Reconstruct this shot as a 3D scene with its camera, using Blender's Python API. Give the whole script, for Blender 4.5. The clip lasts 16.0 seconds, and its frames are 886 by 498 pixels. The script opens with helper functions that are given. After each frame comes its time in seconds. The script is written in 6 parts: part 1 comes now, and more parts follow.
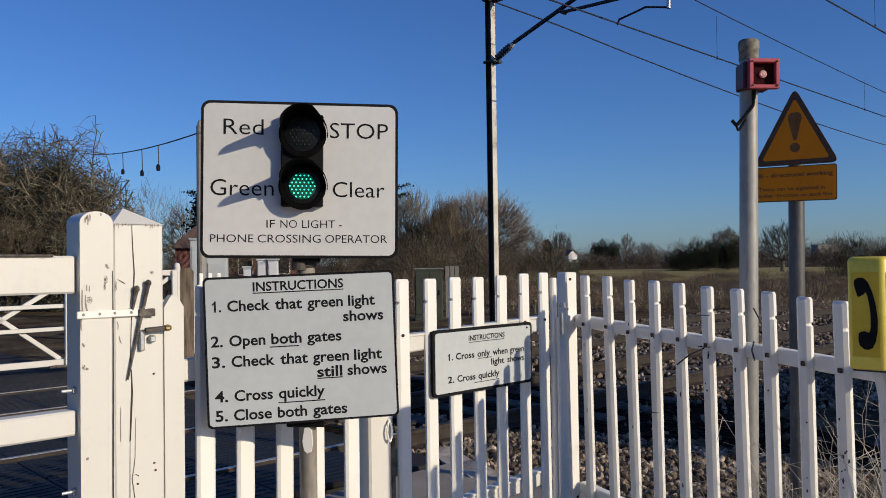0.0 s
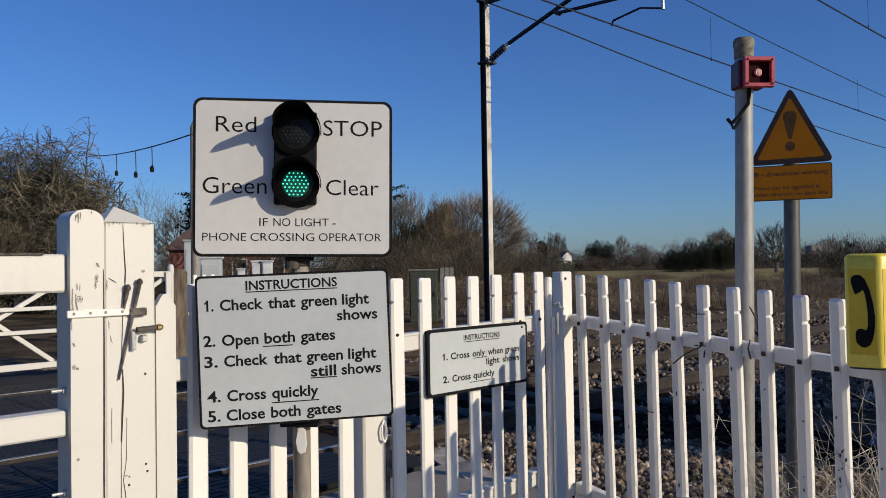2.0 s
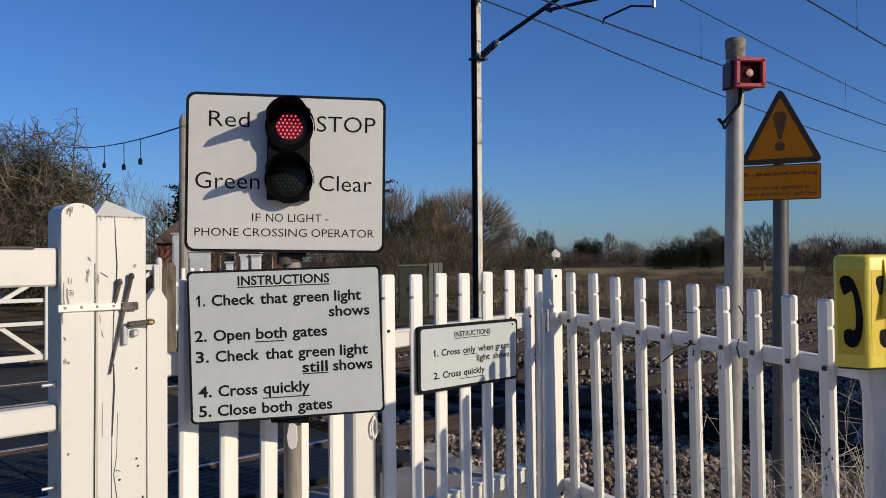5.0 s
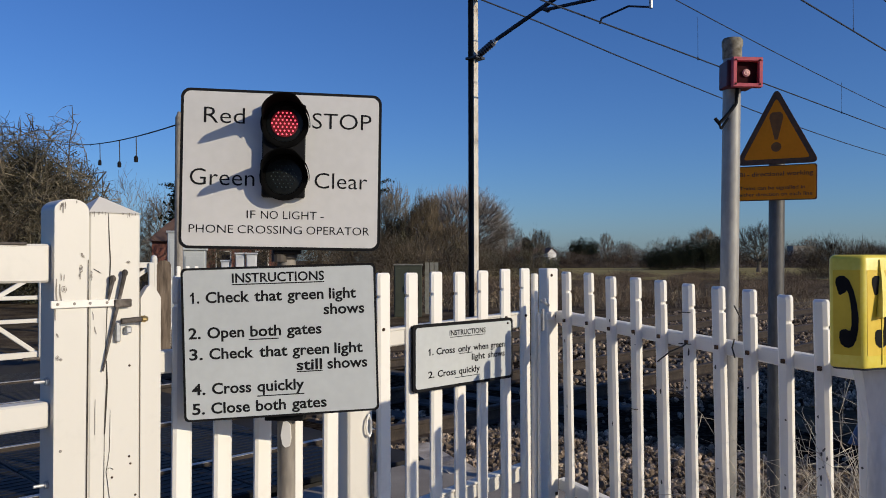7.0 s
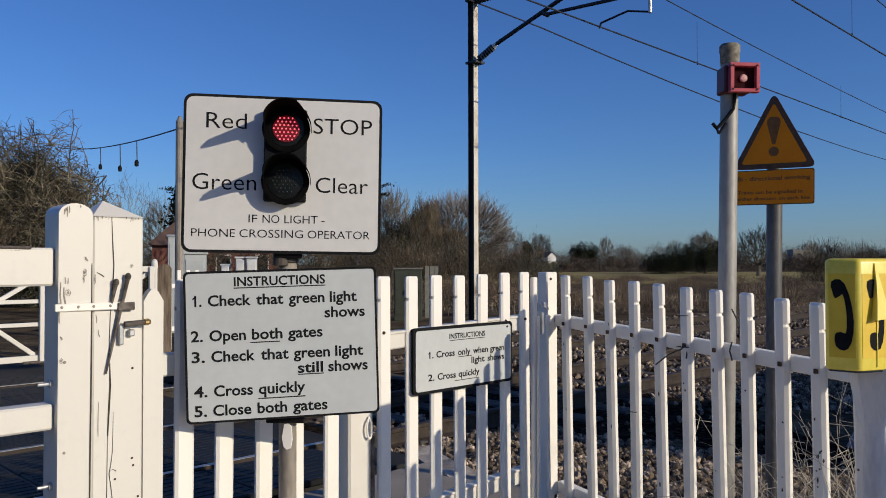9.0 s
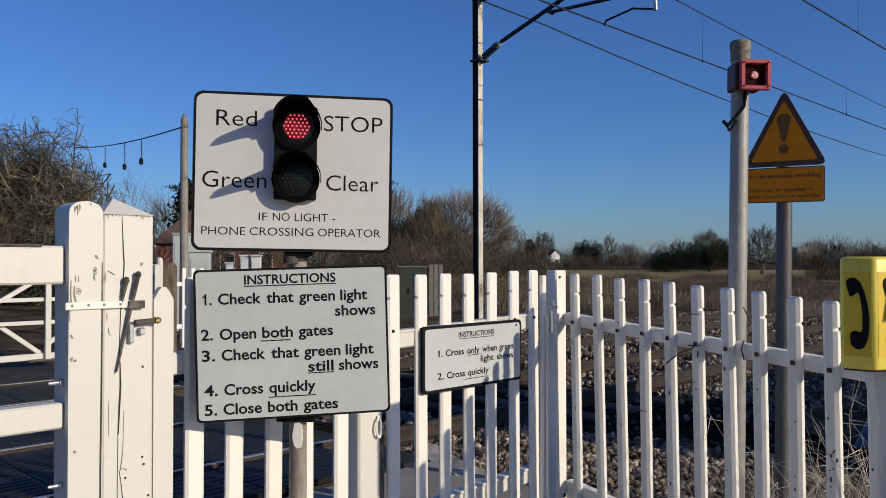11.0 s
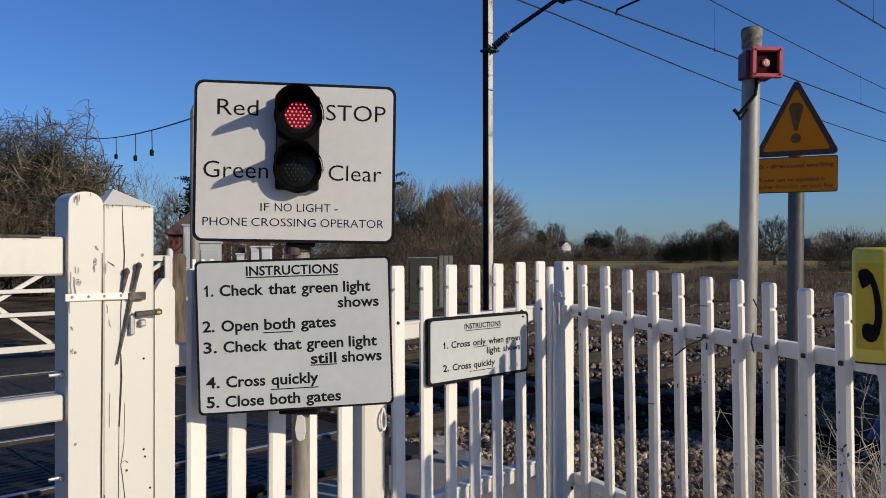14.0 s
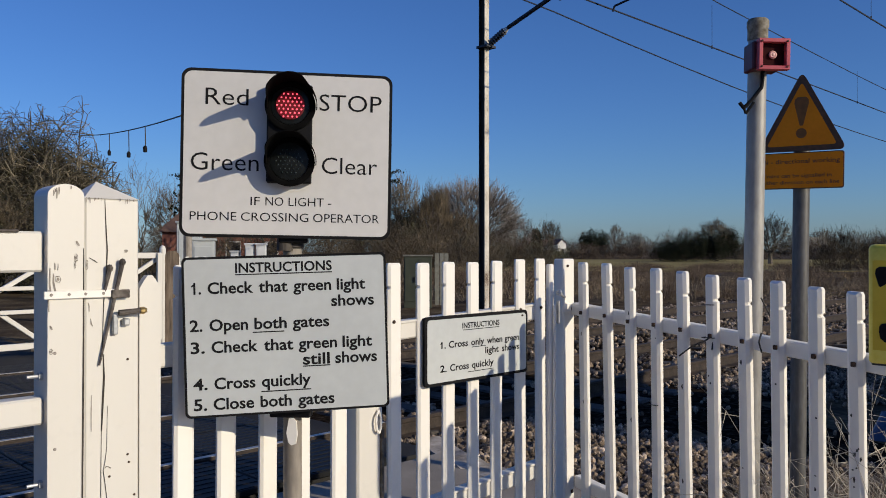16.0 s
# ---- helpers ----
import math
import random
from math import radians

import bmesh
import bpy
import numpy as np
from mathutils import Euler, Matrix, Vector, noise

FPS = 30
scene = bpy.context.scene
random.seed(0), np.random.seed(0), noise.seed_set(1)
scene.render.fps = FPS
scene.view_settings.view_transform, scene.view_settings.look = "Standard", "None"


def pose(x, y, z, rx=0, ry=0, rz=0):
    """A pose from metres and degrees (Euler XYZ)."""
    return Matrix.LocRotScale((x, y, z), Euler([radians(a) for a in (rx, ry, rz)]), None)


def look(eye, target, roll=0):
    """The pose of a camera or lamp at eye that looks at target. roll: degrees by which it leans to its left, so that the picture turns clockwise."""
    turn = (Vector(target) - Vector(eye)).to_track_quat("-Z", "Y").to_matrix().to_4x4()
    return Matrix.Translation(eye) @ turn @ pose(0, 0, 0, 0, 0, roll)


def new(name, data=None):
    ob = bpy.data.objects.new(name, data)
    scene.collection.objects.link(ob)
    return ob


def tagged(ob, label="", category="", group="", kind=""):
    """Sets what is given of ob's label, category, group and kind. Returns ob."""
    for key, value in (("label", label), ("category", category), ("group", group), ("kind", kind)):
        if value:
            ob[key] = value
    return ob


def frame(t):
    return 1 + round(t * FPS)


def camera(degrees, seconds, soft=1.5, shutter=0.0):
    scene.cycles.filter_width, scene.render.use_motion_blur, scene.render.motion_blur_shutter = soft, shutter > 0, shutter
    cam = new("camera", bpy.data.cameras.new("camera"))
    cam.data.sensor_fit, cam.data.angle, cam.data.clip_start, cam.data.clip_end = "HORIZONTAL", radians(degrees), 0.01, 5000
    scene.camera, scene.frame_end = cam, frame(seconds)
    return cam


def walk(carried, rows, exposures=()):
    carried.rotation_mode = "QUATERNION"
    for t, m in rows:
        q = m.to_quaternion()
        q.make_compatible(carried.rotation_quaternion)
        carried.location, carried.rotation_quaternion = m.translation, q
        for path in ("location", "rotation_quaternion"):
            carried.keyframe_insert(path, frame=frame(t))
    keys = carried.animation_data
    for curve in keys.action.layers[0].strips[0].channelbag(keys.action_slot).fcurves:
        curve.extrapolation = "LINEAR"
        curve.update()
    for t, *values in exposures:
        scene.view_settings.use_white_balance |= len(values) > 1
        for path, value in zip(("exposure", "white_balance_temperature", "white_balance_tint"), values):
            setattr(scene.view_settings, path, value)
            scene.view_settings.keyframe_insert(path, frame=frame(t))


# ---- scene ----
cam = camera(58.0, 16.0, soft=0.95)
PATH = [
    (0, (0.141, -0.033, 1.462), (-0.002, 1.961, 1.499), -0.8),
    (0.5, (0.143, -0.033, 1.463), (-0.003, 1.961, 1.503), -0.9),
    (1, (0.141, -0.026, 1.46), (-0.001, 1.969, 1.501), -0.9),
    (1.5, (0.139, -0.021, 1.455), (0.001, 1.974, 1.499), -0.9),
    (2, (0.14, -0.012, 1.451), (0.01, 1.983, 1.492), -0.9),
    (2.5, (0.138, -0.006, 1.443), (0.016, 1.99, 1.481), -0.8),
    (3, (0.128, -0.006, 1.445), (0.011, 1.99, 1.477), -0.7),
    (3.5, (0.127, -0.012, 1.445), (0.014, 1.984, 1.475), -0.6),
    (4, (0.128, -0.024, 1.455), (0.02, 1.973, 1.488), -0.6),
    (6.5, (0.127, -0.008, 1.457), (0.033, 1.989, 1.479), -0.1),
    (7, (0.129, -0.009, 1.452), (0.037, 1.989, 1.48), -0.1),
    (7.5, (0.131, -0.014, 1.45), (0.041, 1.984, 1.483), -0.1),
    (8, (0.132, -0.019, 1.449), (0.041, 1.978, 1.484), -0.1),
    (8.5, (0.132, -0.03, 1.451), (0.04, 1.968, 1.488), -0.1),
    (9, (0.131, -0.036, 1.451), (0.039, 1.962, 1.489), -0.1),
    (11.5, (0.102, -0.01, 1.451), (-0.005, 1.987, 1.48), -0.1),
    (12, (0.11, 0.0, 1.457), (-0.005, 1.997, 1.481), -0.1),
    (12.5, (0.11, -0.001, 1.459), (-0.011, 1.995, 1.481), -0.1),
    (13, (0.111, 0.0, 1.454), (-0.016, 1.996, 1.471), -0.2),
    (13.5, (0.12, 0.004, 1.455), (-0.008, 2.0, 1.47), -0.2),
    (14, (0.126, 0.016, 1.451), (-0.002, 2.012, 1.462), -0.1),
    (14.5, (0.122, 0.025, 1.45), (-0.003, 2.021, 1.461), -0.1),
    (15, (0.124, 0.039, 1.449), (0.006, 2.035, 1.458), -0.1),
    (15.5, (0.126, 0.056, 1.448), (0.01, 2.053, 1.456), -0.0),
    (16, (0.11, 0.122, 1.446), (-0.006, 2.119, 1.452), -0.0),
]
walk(cam, [(t, look(eye, target, roll)) for t, eye, target, roll in PATH], exposures=[(0, 0.25, 5750, 10), (16, 0.25, 5750, 10)])

# ---- world, sun, exposure ----
SUN_AZ, SUN_EL = 117.4, 19.6
world = bpy.data.worlds.new("world")
scene.world = world
world.use_nodes = True
wn = world.node_tree.nodes
sky = wn.new("ShaderNodeTexSky")
sky.sky_type, sky.sun_disc = "NISHITA", False
sky.sun_elevation, sky.sun_rotation = radians(SUN_EL), radians(SUN_AZ)
sky.air_density, sky.dust_density, sky.ozone_density = 1.0, 0.6, 7.0
wn["Background"].inputs[1].default_value = 0.084
deep = wn.new("ShaderNodeHueSaturation")      # a deep blue winter sky
deep.inputs["Saturation"].default_value = 1.03
deep.inputs["Hue"].default_value = 0.509
world.node_tree.links.new(sky.outputs[0], deep.inputs["Color"])
world.node_tree.links.new(deep.outputs[0], wn["Background"].inputs[0])
sun = new("sun", bpy.data.lights.new("sun", "SUN"))
sun.data.energy, sun.data.angle, sun.data.color = 3.35, radians(0.5), (1.0, 0.815, 0.55)
_az, _el = radians(SUN_AZ), radians(SUN_EL)
sun.matrix_basis = look((40 * math.sin(_az), 40 * math.cos(_az), 40 * math.tan(_el)), (0, 0, 0))

# ---- building helpers ----
GATE = pose(0.49, 4.10, 0, 0, 0, 48.0)      # x along gates and tracks, y towards the tracks
I4 = Matrix.Identity(4)


def box(bm, c, size, m=I4, bev=0.0):
    """Adds a box with centre c and size; bev: a chamfer on all edges."""
    hx, hy, hz = (s / 2 for s in size)
    if bev <= 0:
        pts = [(x * hx, y * hy, z * hz) for x in (-1, 1) for y in (-1, 1) for z in (-1, 1)]
    else:
        pts = []
        for x in (-1, 1):
            for y in (-1, 1):
                for z in (-1, 1):
                    pts += [(x * hx, y * (hy - bev), z * (hz - bev)), (x * (hx - bev), y * hy, z * (hz - bev)), (x * (hx - bev), y * (hy - bev), z * hz)]
    vs = [bm.verts.new(m @ (Vector(c) + Vector(p))) for p in pts]
    if bev <= 0:
        for f in ((0, 1, 3, 2), (4, 6, 7, 5), (0, 4, 5, 1), (2, 3, 7, 6), (0, 2, 6, 4), (1, 5, 7, 3)):
            bm.faces.new([vs[i] for i in f])
    else:
        bmesh.ops.convex_hull(bm, input=vs)


def tube(bm, p0, p1, r0, r1=None, seg=10, caps=True):
    r1 = r0 if r1 is None else r1
    p0, p1 = Vector(p0), Vector(p1)
    q = (p1 - p0).to_track_quat("Z", "Y").to_matrix()
    rings = []
    for p, r in ((p0, r0), (p1, r1)):
        rings.append([bm.verts.new(p + q @ Vector((r * math.cos(2 * math.pi * i / seg), r * math.sin(2 * math.pi * i / seg), 0))) for i in range(seg)])
    for i in range(seg):
        bm.faces.new((rings[0][i], rings[0][(i + 1) % seg], rings[1][(i + 1) % seg], rings[1][i]))
    if caps:
        bm.faces.new(rings[0][::-1])
        bm.faces.new(rings[1])


def path_tube(bm, pts, r, seg=6):
    for a, b in zip(pts, pts[1:]):
        tube(bm, a, b, r, r, seg)


def plate(bm, poly, y0, y1, m=I4):
    """A plate: polygon of (x, z), anticlockwise seen from the front (-y), between y0 (front) and y1."""
    a = [bm.verts.new(m @ Vector((x, y0, z))) for x, z in poly]
    b = [bm.verts.new(m @ Vector((x, y1, z))) for x, z in poly]
    n = len(poly)
    bm.faces.new(a)
    bm.faces.new(b[::-1])
    for i in range(n):
        bm.faces.new((a[i], b[i], b[(i + 1) % n], a[(i + 1) % n]))


def rounded(x0, x1, z0, z1, r, n=6):
    out = []
    for cx, cz, a0 in ((x1 - r, z0 + r, -90), (x1 - r, z1 - r, 0), (x0 + r, z1 - r, 90), (x0 + r, z0 + r, 180)):
        out += [(cx + r * math.cos(radians(a0 + 90 * i / n)), cz + r * math.sin(radians(a0 + 90 * i / n))) for i in range(n + 1)]
    return out


def lathe(bm, prof, seg=24, m=I4):
    """Turns (radius, height) pairs about z."""
    rings = []
    for r, h in prof:
        if r < 1e-6:
            rings.append([bm.verts.new(m @ Vector((0, 0, h)))])
        else:
            rings.append([bm.verts.new(m @ Vector((r * math.cos(2 * math.pi * i / seg), r * math.sin(2 * math.pi * i / seg), h))) for i in range(seg)])
    for a, b in zip(rings, rings[1:]):
        for i in range(seg):
            j = (i + 1) % seg
            if len(a) == 1 and len(b) > 1:
                bm.faces.new((a[0], b[i], b[j]))
            elif len(b) == 1:
                bm.faces.new((a[i], a[j], b[0]))
            else:
                bm.faces.new((a[i], a[j], b[j], b[i]))


def finish(bm, name, mat, smooth=False):
    bmesh.ops.recalc_face_normals(bm, faces=bm.faces)
    me = bpy.data.meshes.new(name)
    bm.to_mesh(me)
    bm.free()
    me.materials.append(mat)
    if smooth:
        for p in me.polygons:
            p.use_smooth = True
        me.set_sharp_from_angle(angle=radians(40))
    return me


def part(name, bm, mat, parent, label="", smooth=False, m=None):
    me = bm if isinstance(bm, bpy.types.Mesh) else finish(bm, name, mat, smooth)
    ob = new(name, me)
    ob.parent = parent
    if m is not None:
        ob.matrix_basis = m
    return tagged(ob, label)


def thing(name, label, category, m=I4, group="", kind=""):
    e = new(name)
    e.empty_display_size = 0.1
    e.matrix_basis = m
    return tagged(e, label, category, group, kind)


def solo(name, bm, mat, label, category, m=I4, group="", kind="", smooth=False):
    me = bm if isinstance(bm, bpy.types.Mesh) else finish(bm, name, mat, smooth)
    ob = new(name, me)
    ob.matrix_basis = m
    return tagged(ob, label, category, group, kind)


def BM():
    return bmesh.new()


# ---- materials ----
def material(name, cols, scale=8.0, rough=0.6, metal=0.0, bump=0.2, fine=60.0, stretch=(1, 1, 1), spec=0.5, contrast=(0.35, 0.65), rand=0.0, island=0.0, coord="Object", rvar=0.1):
    """Two scales of noise between the colours cols, with fine relief."""
    mt = bpy.data.materials.new(name)
    mt.use_nodes = True
    nt = mt.node_tree
    nd, ln = nt.nodes, nt.links.new
    bs = nd["Principled BSDF"]
    tc = nd.new("ShaderNodeTexCoord")
    mp = nd.new("ShaderNodeMapping")
    mp.inputs["Scale"].default_value = stretch
    ln(tc.outputs[coord], mp.inputs[0])
    n1 = nd.new("ShaderNodeTexNoise")
    n1.inputs["Scale"].default_value, n1.inputs["Detail"].default_value = scale, 6
    n2 = nd.new("ShaderNodeTexNoise")
    n2.inputs["Scale"].default_value, n2.inputs["Detail"].default_value = fine, 4
    ln(mp.outputs[0], n1.inputs[0])
    ln(mp.outputs[0], n2.inputs[0])
    mx = nd.new("ShaderNodeMath")
    mx.operation = "MULTIPLY_ADD"
    mx.inputs[1].default_value = 0.35
    ln(n2.outputs[0], mx.inputs[0])
    md = nd.new("ShaderNodeMath")
    md.operation = "MULTIPLY_ADD"
    md.inputs[1].default_value, md.inputs[2].default_value = 0.65, 0.0
    ln(n1.outputs[0], md.inputs[0])
    ln(md.outputs[0], mx.inputs[2])
    ramp = nd.new("ShaderNodeValToRGB")
    ramp.color_ramp.elements[0].position, ramp.color_ramp.elements[1].position = contrast
    ramp.color_ramp.elements[0].color = (*cols[0], 1)
    ramp.color_ramp.elements[1].color = (*cols[-1], 1)
    for i, c in enumerate(cols[1:-1], 1):
        e = ramp.color_ramp.elements.new(contrast[0] + (contrast[1] - contrast[0]) * i / (len(cols) - 1))
        e.color = (*c, 1)
    ln(mx.outputs[0], ramp.inputs[0])
    out = ramp.outputs[0]
    if rand or island:
        src = nd.new("ShaderNodeObjectInfo").outputs["Random"] if rand else nd.new("ShaderNodeNewGeometry").outputs["Random Per Island"]
        mr = nd.new("ShaderNodeMapRange")
        k = rand or island
        mr.inputs[3].default_value, mr.inputs[4].default_value = 1 - k, 1 + k
        ln(src, mr.inputs[0])
        mm = nd.new("ShaderNodeVectorMath")
        mm.operation = "SCALE"
        ln(out, mm.inputs[0])
        ln(mr.outputs[0], mm.inputs["Scale"])
        out = mm.outputs[0]
    ln(out, bs.inputs["Base Color"])
    rr = nd.new("ShaderNodeMapRange")
    rr.inputs[3].default_value, rr.inputs[4].default_value = max(0.02, rough - rvar), min(1, rough + rvar)
    ln(n1.outputs[0], rr.inputs[0])
    ln(rr.outputs[0], bs.inputs["Roughness"])
    bs.inputs["Metallic"].default_value = metal
    bs.inputs["Specular IOR Level"].default_value = spec
    if bump:
        bp = nd.new("ShaderNodeBump")
        bp.inputs["Strength"].default_value, bp.inputs["Distance"].default_value = bump, 0.004
        ln(mx.outputs[0], bp.inputs["Height"])
        ln(bp.outputs[0], bs.inputs["Normal"])
    return mt


def chipped(name, paint, under, stretch=(1, 1, 0.18), amount=0.70, scale=26.0, rough=0.45, dirt=(0.45, 0.42, 0.36)):
    """White gloss paint on timber with peeled chips, hairline cracks and grime streaks."""
    mt = material(name, [dirt, tuple(c * 0.93 for c in paint), paint], scale=3.0, rough=rough, bump=0.12, fine=40, contrast=(0.20, 0.48))
    nt = mt.node_tree
    nd, ln = nt.nodes, nt.links.new
    bs = nd["Principled BSDF"]
    old = bs.inputs["Base Color"].links[0].from_socket
    tc = nd.new("ShaderNodeTexCoord")
    mp = nd.new("ShaderNodeMapping")
    mp.inputs["Scale"].default_value = stretch
    ln(tc.outputs["Object"], mp.inputs[0])
    ns = nd.new("ShaderNodeTexNoise")
    ns.inputs["Scale"].default_value, ns.inputs["Detail"].default_value, ns.inputs["Roughness"].default_value = scale, 5, 0.62
    ln(mp.outputs[0], ns.inputs[0])
    rp = nd.new("ShaderNodeValToRGB")
    rp.color_ramp.elements[0].position, rp.color_ramp.elements[1].position = amount, amount + 0.02
    ln(ns.outputs[0], rp.inputs[0])
    mix = nd.new("ShaderNodeMix")
    mix.data_type = "RGBA"
    ln(rp.outputs[0], mix.inputs[0])
    ln(old, mix.inputs[6])
    mix.inputs[7].default_value = (*under, 1)
    ln(mix.outputs[2], bs.inputs["Base Color"])
    return mt


def glow(name, col, strength):
    mt = bpy.data.materials.new(name)
    mt.use_nodes = True
    bs = mt.node_tree.nodes["Principled BSDF"]
    bs.inputs["Base Color"].default_value = (*col, 1)
    bs.inputs["Emission Color"].default_value = (*col, 1)
    bs.inputs["Emission Strength"].default_value = strength
    return mt


M_PAINT = chipped("white_paint_timber", (0.645, 0.62, 0.56), (0.22, 0.19, 0.15), amount=0.755)
M_PALE = chipped("white_paint_pale", (0.81, 0.782, 0.72), (0.30, 0.27, 0.23), amount=0.79, dirt=(0.50, 0.47, 0.42))
M_CRACK = material("crack", [(0.02, 0.017, 0.014), (0.06, 0.05, 0.04)], rough=0.9, scale=40)
M_KNOT = material("grey_knot", [(0.13, 0.11, 0.09), (0.33, 0.30, 0.26)], rough=0.8, scale=60, fine=200)
M_PEEL = material("bare_weathered_timber", [(0.05, 0.05, 0.042), (0.13, 0.125, 0.11)], rough=0.9, scale=50, fine=200)
M_STEM = material("pale_dry_stem", [(0.30, 0.26, 0.20), (0.42, 0.37, 0.29), (0.52, 0.47, 0.38)], rough=0.8, scale=20, bump=0.0, island=0.25)
M_BOLT = material("rusty_bolt", [(0.03, 0.022, 0.018), (0.10, 0.055, 0.03)], rough=0.7, metal=0.4, scale=90, fine=300)
M_STEEL = material("galvanised_steel", [(0.30, 0.31, 0.32), (0.42, 0.43, 0.44), (0.50, 0.50, 0.50)], scale=14, rough=0.5, metal=0.55, bump=0.1, fine=140)
M_RUST = material("rusty_iron", [(0.05, 0.043, 0.038), (0.10, 0.085, 0.074), (0.17, 0.15, 0.13)], scale=30, rough=0.75, metal=0.3, bump=0.4)
M_BRASS = material("brass", [(0.28, 0.20, 0.08), (0.45, 0.34, 0.15)], scale=60, rough=0.4, metal=0.9)
M_SIGN = material("sign_white", [(0.58, 0.57, 0.545), (0.65, 0.635, 0.61)], scale=2.5, rough=0.45, bump=0.02, fine=30)
M_SIGN_OLD = material("sign_white_aged", [(0.455, 0.475, 0.475), (0.515, 0.54, 0.535)], scale=3.0, rough=0.5, bump=0.02, fine=30)
M_BLACK = material("black_print", [(0.010, 0.010, 0.011), (0.016, 0.016, 0.017)], scale=20, rough=0.8, bump=0.0, spec=0.08)
M_LAMP_BLACK = material("black_plastic", [(0.008, 0.008, 0.009), (0.014, 0.014, 0.015)], scale=12, rough=0.6, bump=0.05, spec=0.08)
M_HOOD = material("matt_black_hood", [(0.003, 0.003, 0.003), (0.006, 0.006, 0.006)], scale=12, rough=0.9, bump=0.05, spec=0.04)
# Pale and warm so the unseen near slab reflects sunlight onto the fence.
M_BOUNCE = material("pale_bounce_slab", [(0.56, 0.47, 0.35), (0.67, 0.575, 0.44), (0.73, 0.64, 0.50)], scale=3, rough=0.9, bump=0.3, fine=80)
M_LENS = material("dark_lens", [(0.004, 0.005, 0.0045), (0.009, 0.010, 0.0095)], scale=30, rough=0.38, bump=0.0, rvar=0.05, spec=0.25)
M_LED_OFF = material("unlit_led", [(0.02, 0.03, 0.028), (0.05, 0.06, 0.055)], scale=60, rough=0.15, bump=0.0)
M_GREEN = glow("green_led", (0.10, 0.80, 0.50), 1.1)
M_RED = glow("red_led", (1.0, 0.10, 0.13), 1.15)
M_RED_DIM = glow("red_glow", (0.10, 0.001, 0.003), 0.32)
M_GREEN_DIM = glow("green_glow", (0.002, 0.05, 0.03), 0.35)
M_POLE = material("grey_paint_pole", [(0.22, 0.21, 0.195), (0.30, 0.29, 0.27), (0.38, 0.37, 0.34)], scale=5, rough=0.5, metal=0.15, bump=0.08, stretch=(1, 1, 0.3))
M_POLE_OLD = material("weathered_pole", [(0.16, 0.14, 0.115), (0.26, 0.23, 0.19), (0.34, 0.31, 0.27)], scale=7, rough=0.7, bump=0.2, stretch=(1, 1, 0.25))
M_MOSS = material("mossy_cap", [(0.12, 0.10, 0.07), (0.22, 0.20, 0.15), (0.32, 0.30, 0.26)], scale=40, rough=0.9, bump=0.5)
M_SOUND = material("red_plastic", [(0.42, 0.055, 0.075), (0.52, 0.09, 0.11)], scale=10, rough=0.5, bump=0.03)
M_SOUND_DK = material("dark_red_plastic", [(0.055, 0.006, 0.009), (0.10, 0.012, 0.016)], scale=10, rough=0.5, bump=0.03)
# The sounder's red darkened, so the recess carries its own shade.
M_RECESS = material("deep_red_shadow", [(0.020, 0.003, 0.004), (0.035, 0.005, 0.006)], scale=10, rough=0.8, bump=0.03, spec=0.1)
M_HORN = material("pink_horn", [(0.60, 0.30, 0.28), (0.75, 0.45, 0.40)], scale=30, rough=0.4, bump=0.0)
M_AMBER = material("amber_sign", [(0.66, 0.205, 0.004), (0.76, 0.25, 0.006)], scale=4, rough=0.6, spec=0.2, bump=0.02)
M_AMBER_INK = material("brown_print", [(0.06, 0.03, 0.015), (0.10, 0.05, 0.025)], scale=30, rough=0.6, bump=0.0)
M_MARK = material("faded_brown_print", [(0.15, 0.06, 0.010), (0.21, 0.085, 0.014)], scale=30, rough=0.6, bump=0.0)
M_YELLOW = material("yellow_plastic", [(0.70, 0.56, 0.05), (0.78, 0.64, 0.07), (0.82, 0.70, 0.12)], scale=5, rough=0.38, bump=0.03)
M_OCHRE = material("ochre_panel", [(0.66, 0.46, 0.025), (0.74, 0.53, 0.035)], scale=6, rough=0.45, bump=0.02)
M_POST_W = material("white_steel_post", [(0.48, 0.49, 0.50), (0.62, 0.62, 0.62), (0.70, 0.70, 0.69)], scale=6, rough=0.5, bump=0.1, stretch=(1, 1, 0.3))
M_WOODPOST = material("bare_timber_post", [(0.06, 0.042, 0.028), (0.15, 0.112, 0.076), (0.24, 0.185, 0.13)], scale=14, rough=0.85, bump=0.5, stretch=(1, 1, 0.15))
# Holds the shade of the mast web; also colours a post cap and stub.
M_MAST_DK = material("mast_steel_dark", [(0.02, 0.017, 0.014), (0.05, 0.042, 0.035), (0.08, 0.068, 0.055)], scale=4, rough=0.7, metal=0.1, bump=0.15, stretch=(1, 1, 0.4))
M_POLE_DK = material("dark_grey_pole", [(0.065, 0.064, 0.062), (0.105, 0.103, 0.10), (0.155, 0.152, 0.146)], scale=5, rough=0.5, metal=0.15, bump=0.08, stretch=(1, 1, 0.3))
# Cream puts sunlight on the front flange into the colour; brown is staining.
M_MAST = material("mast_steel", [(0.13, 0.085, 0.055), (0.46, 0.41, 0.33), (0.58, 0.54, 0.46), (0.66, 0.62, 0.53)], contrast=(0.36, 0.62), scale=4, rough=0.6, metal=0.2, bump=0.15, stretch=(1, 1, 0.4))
M_WIRE = material("wire", [(0.012, 0.016, 0.028), (0.022, 0.028, 0.045)], scale=30, rough=0.6, metal=0.0, bump=0.0)
